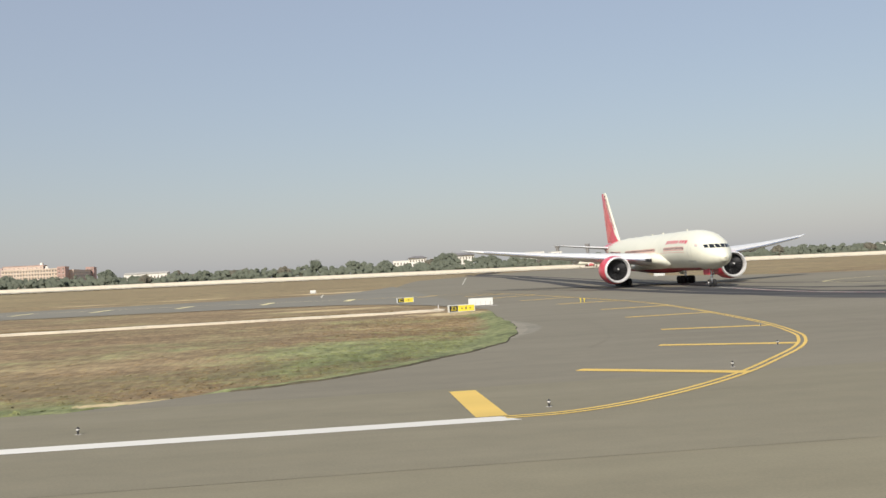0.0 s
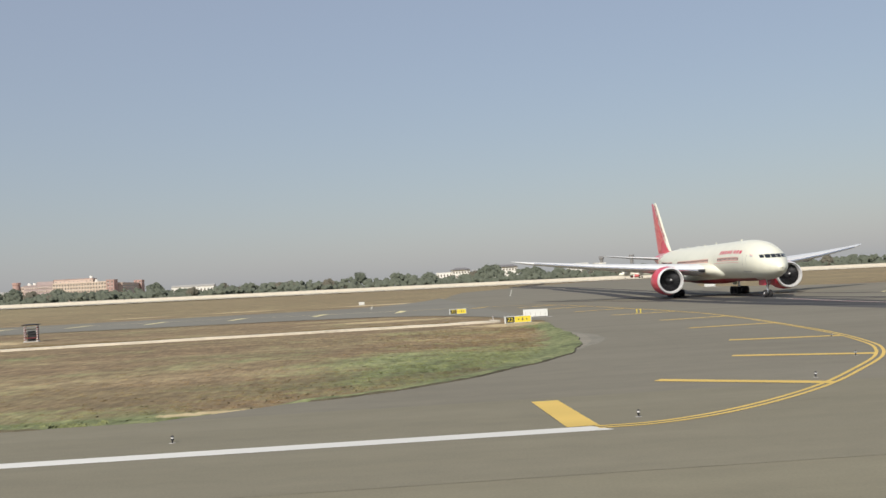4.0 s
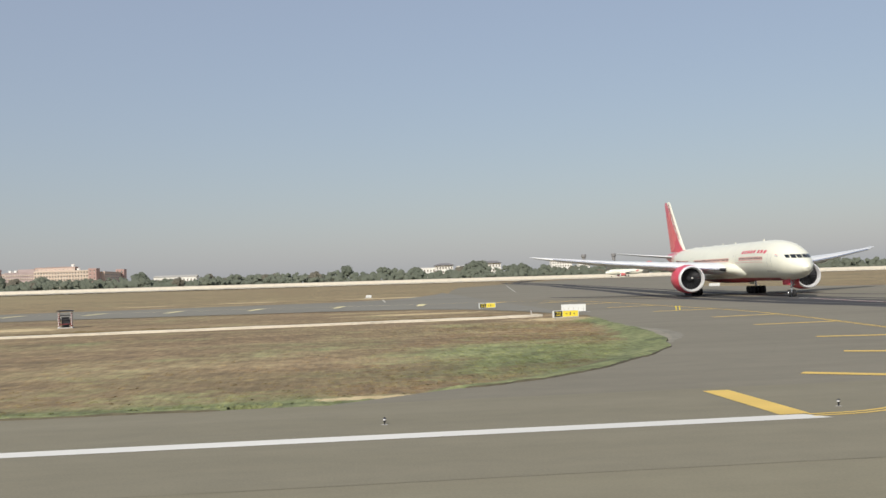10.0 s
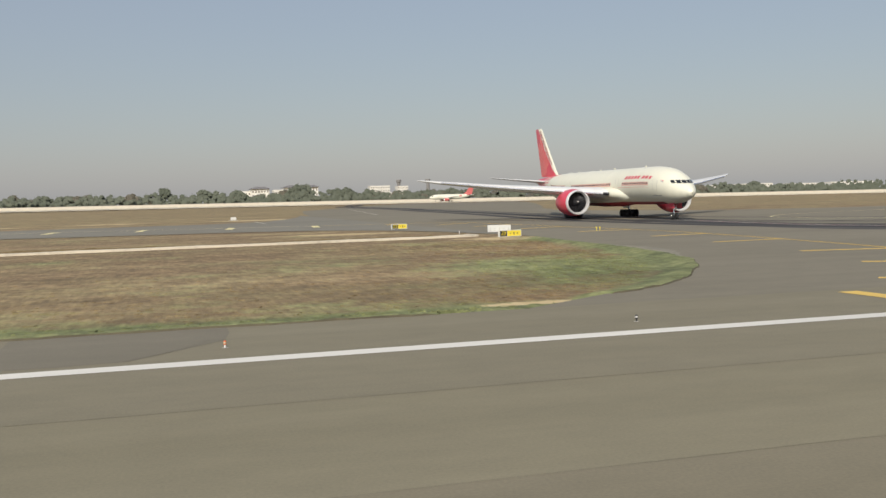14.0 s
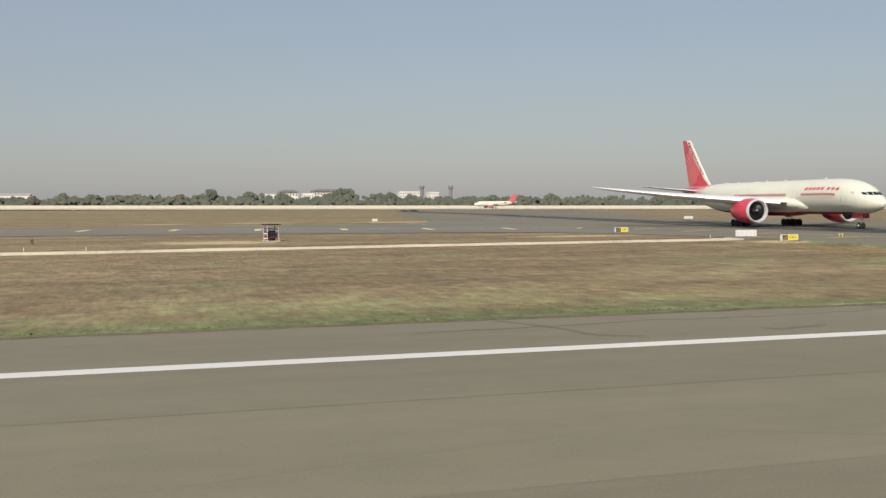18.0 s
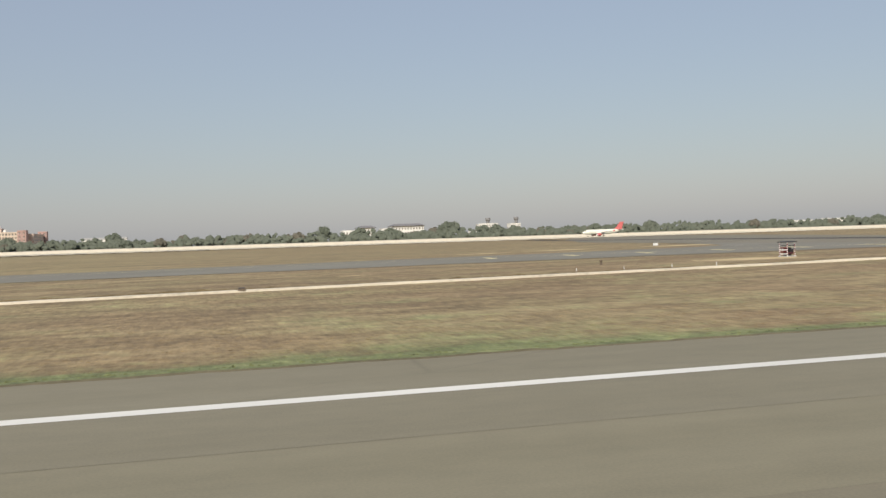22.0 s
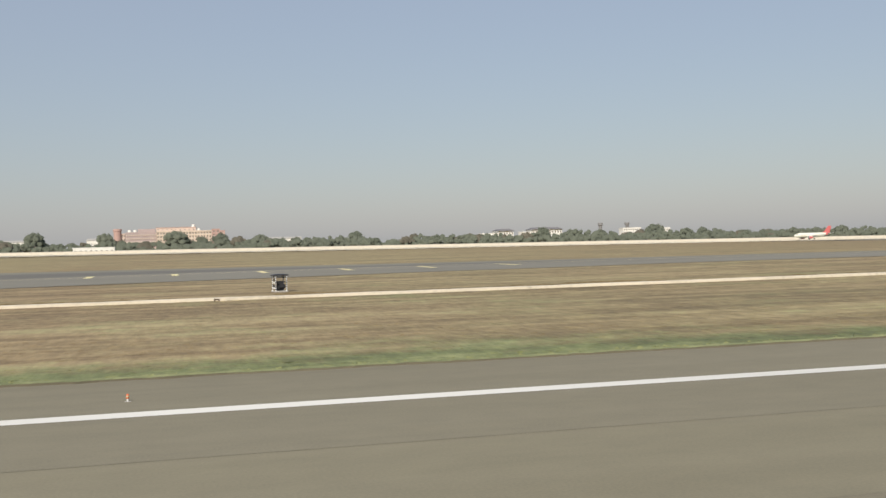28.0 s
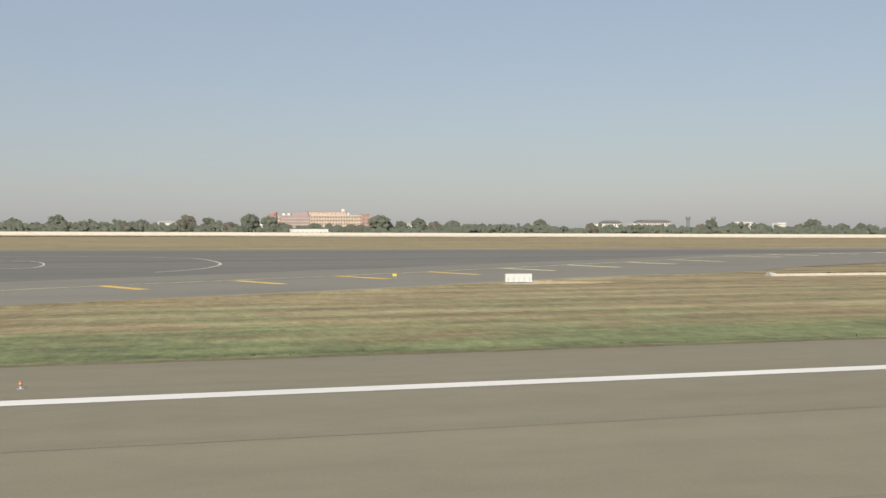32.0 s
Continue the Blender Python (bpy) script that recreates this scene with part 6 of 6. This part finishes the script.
# standing tufts: a few bent blades each, thick along the asphalt
def tuft(x, y, z, w, h):
    for _ in range(3):
        a, lean = rnd.uniform(-1.2, 1.2), rnd.gauss(0, 0.35)
        u = Vector((math.cos(a), math.sin(a), 0)) * w * rnd.uniform(0.4, 1.0)
        o = Vector((x + rnd.gauss(0, w * 0.5), y + rnd.gauss(0, w * 0.5), z))
        k = len(verts)
        verts.extend([o - u, o + u, o + u * 0.55 + Vector((lean * h, rnd.gauss(0, 0.3) * h, h * rnd.uniform(0.6, 1.0))), o - u * 0.45 + Vector((lean * h, rnd.gauss(0, 0.3) * h, h * rnd.uniform(0.6, 1.0)))])
        faces.append((k, k + 1, k + 2, k + 3))


for _ in range(26000):
    x, y = rnd.uniform(-590, -14), 38.0 + abs(rnd.gauss(0, 1)) * 15.0
    if noise.noise((x * 0.35, y * 0.25, 3)) > -0.15:
        tuft(x, y, turf_z(x, y) - 0.01, rnd.uniform(0.05, 0.22), rnd.uniform(0.025, 0.085) * (0.45 if x < -60 else 0.8))
for _ in range(9000):
    x = rnd.uniform(-590, -19)
    tuft(x, 37.35 + abs(rnd.gauss(0, 0.45)) + 0.2 * noise.noise((x * 0.4, 0, 0)), -0.03, rnd.uniform(0.05, 0.16), rnd.uniform(0.05, 0.13))
for _ in range(5000):
    y = rnd.uniform(42, 98)
    x = np.interp(y, [c[2] for c in LINK], [c[0] for c in LINK]) - 0.5 - abs(rnd.gauss(0, 7))
    tuft(x, y, turf_z(x, y) - 0.01, rnd.uniform(0.05, 0.22), rnd.uniform(0.025, 0.085))
me = bpy.data.meshes.new("grass_clumps")
me.from_pydata(verts, [], faces)
me.polygons.foreach_set("use_smooth", [True] * len(me.polygons))
me.normals_split_custom_set_from_vertices([(v.normal * 0.3 + Vector((0, 0, 1))).normalized() for v in me.vertices])
me.materials.append(M_TURF)
tagged(new("grass_clumps", me), "low uneven clumps of green and straw grass", "grass", kind="stuff")

# the plan above is drawn in its own unit: bring every thing to metres
for ob in list(scene.objects):
    if ob.parent is None and ob.type in {"MESH", "EMPTY"}:
        ob.matrix_basis = Matrix.Scale(UNIT, 4) @ ob.matrix_basis
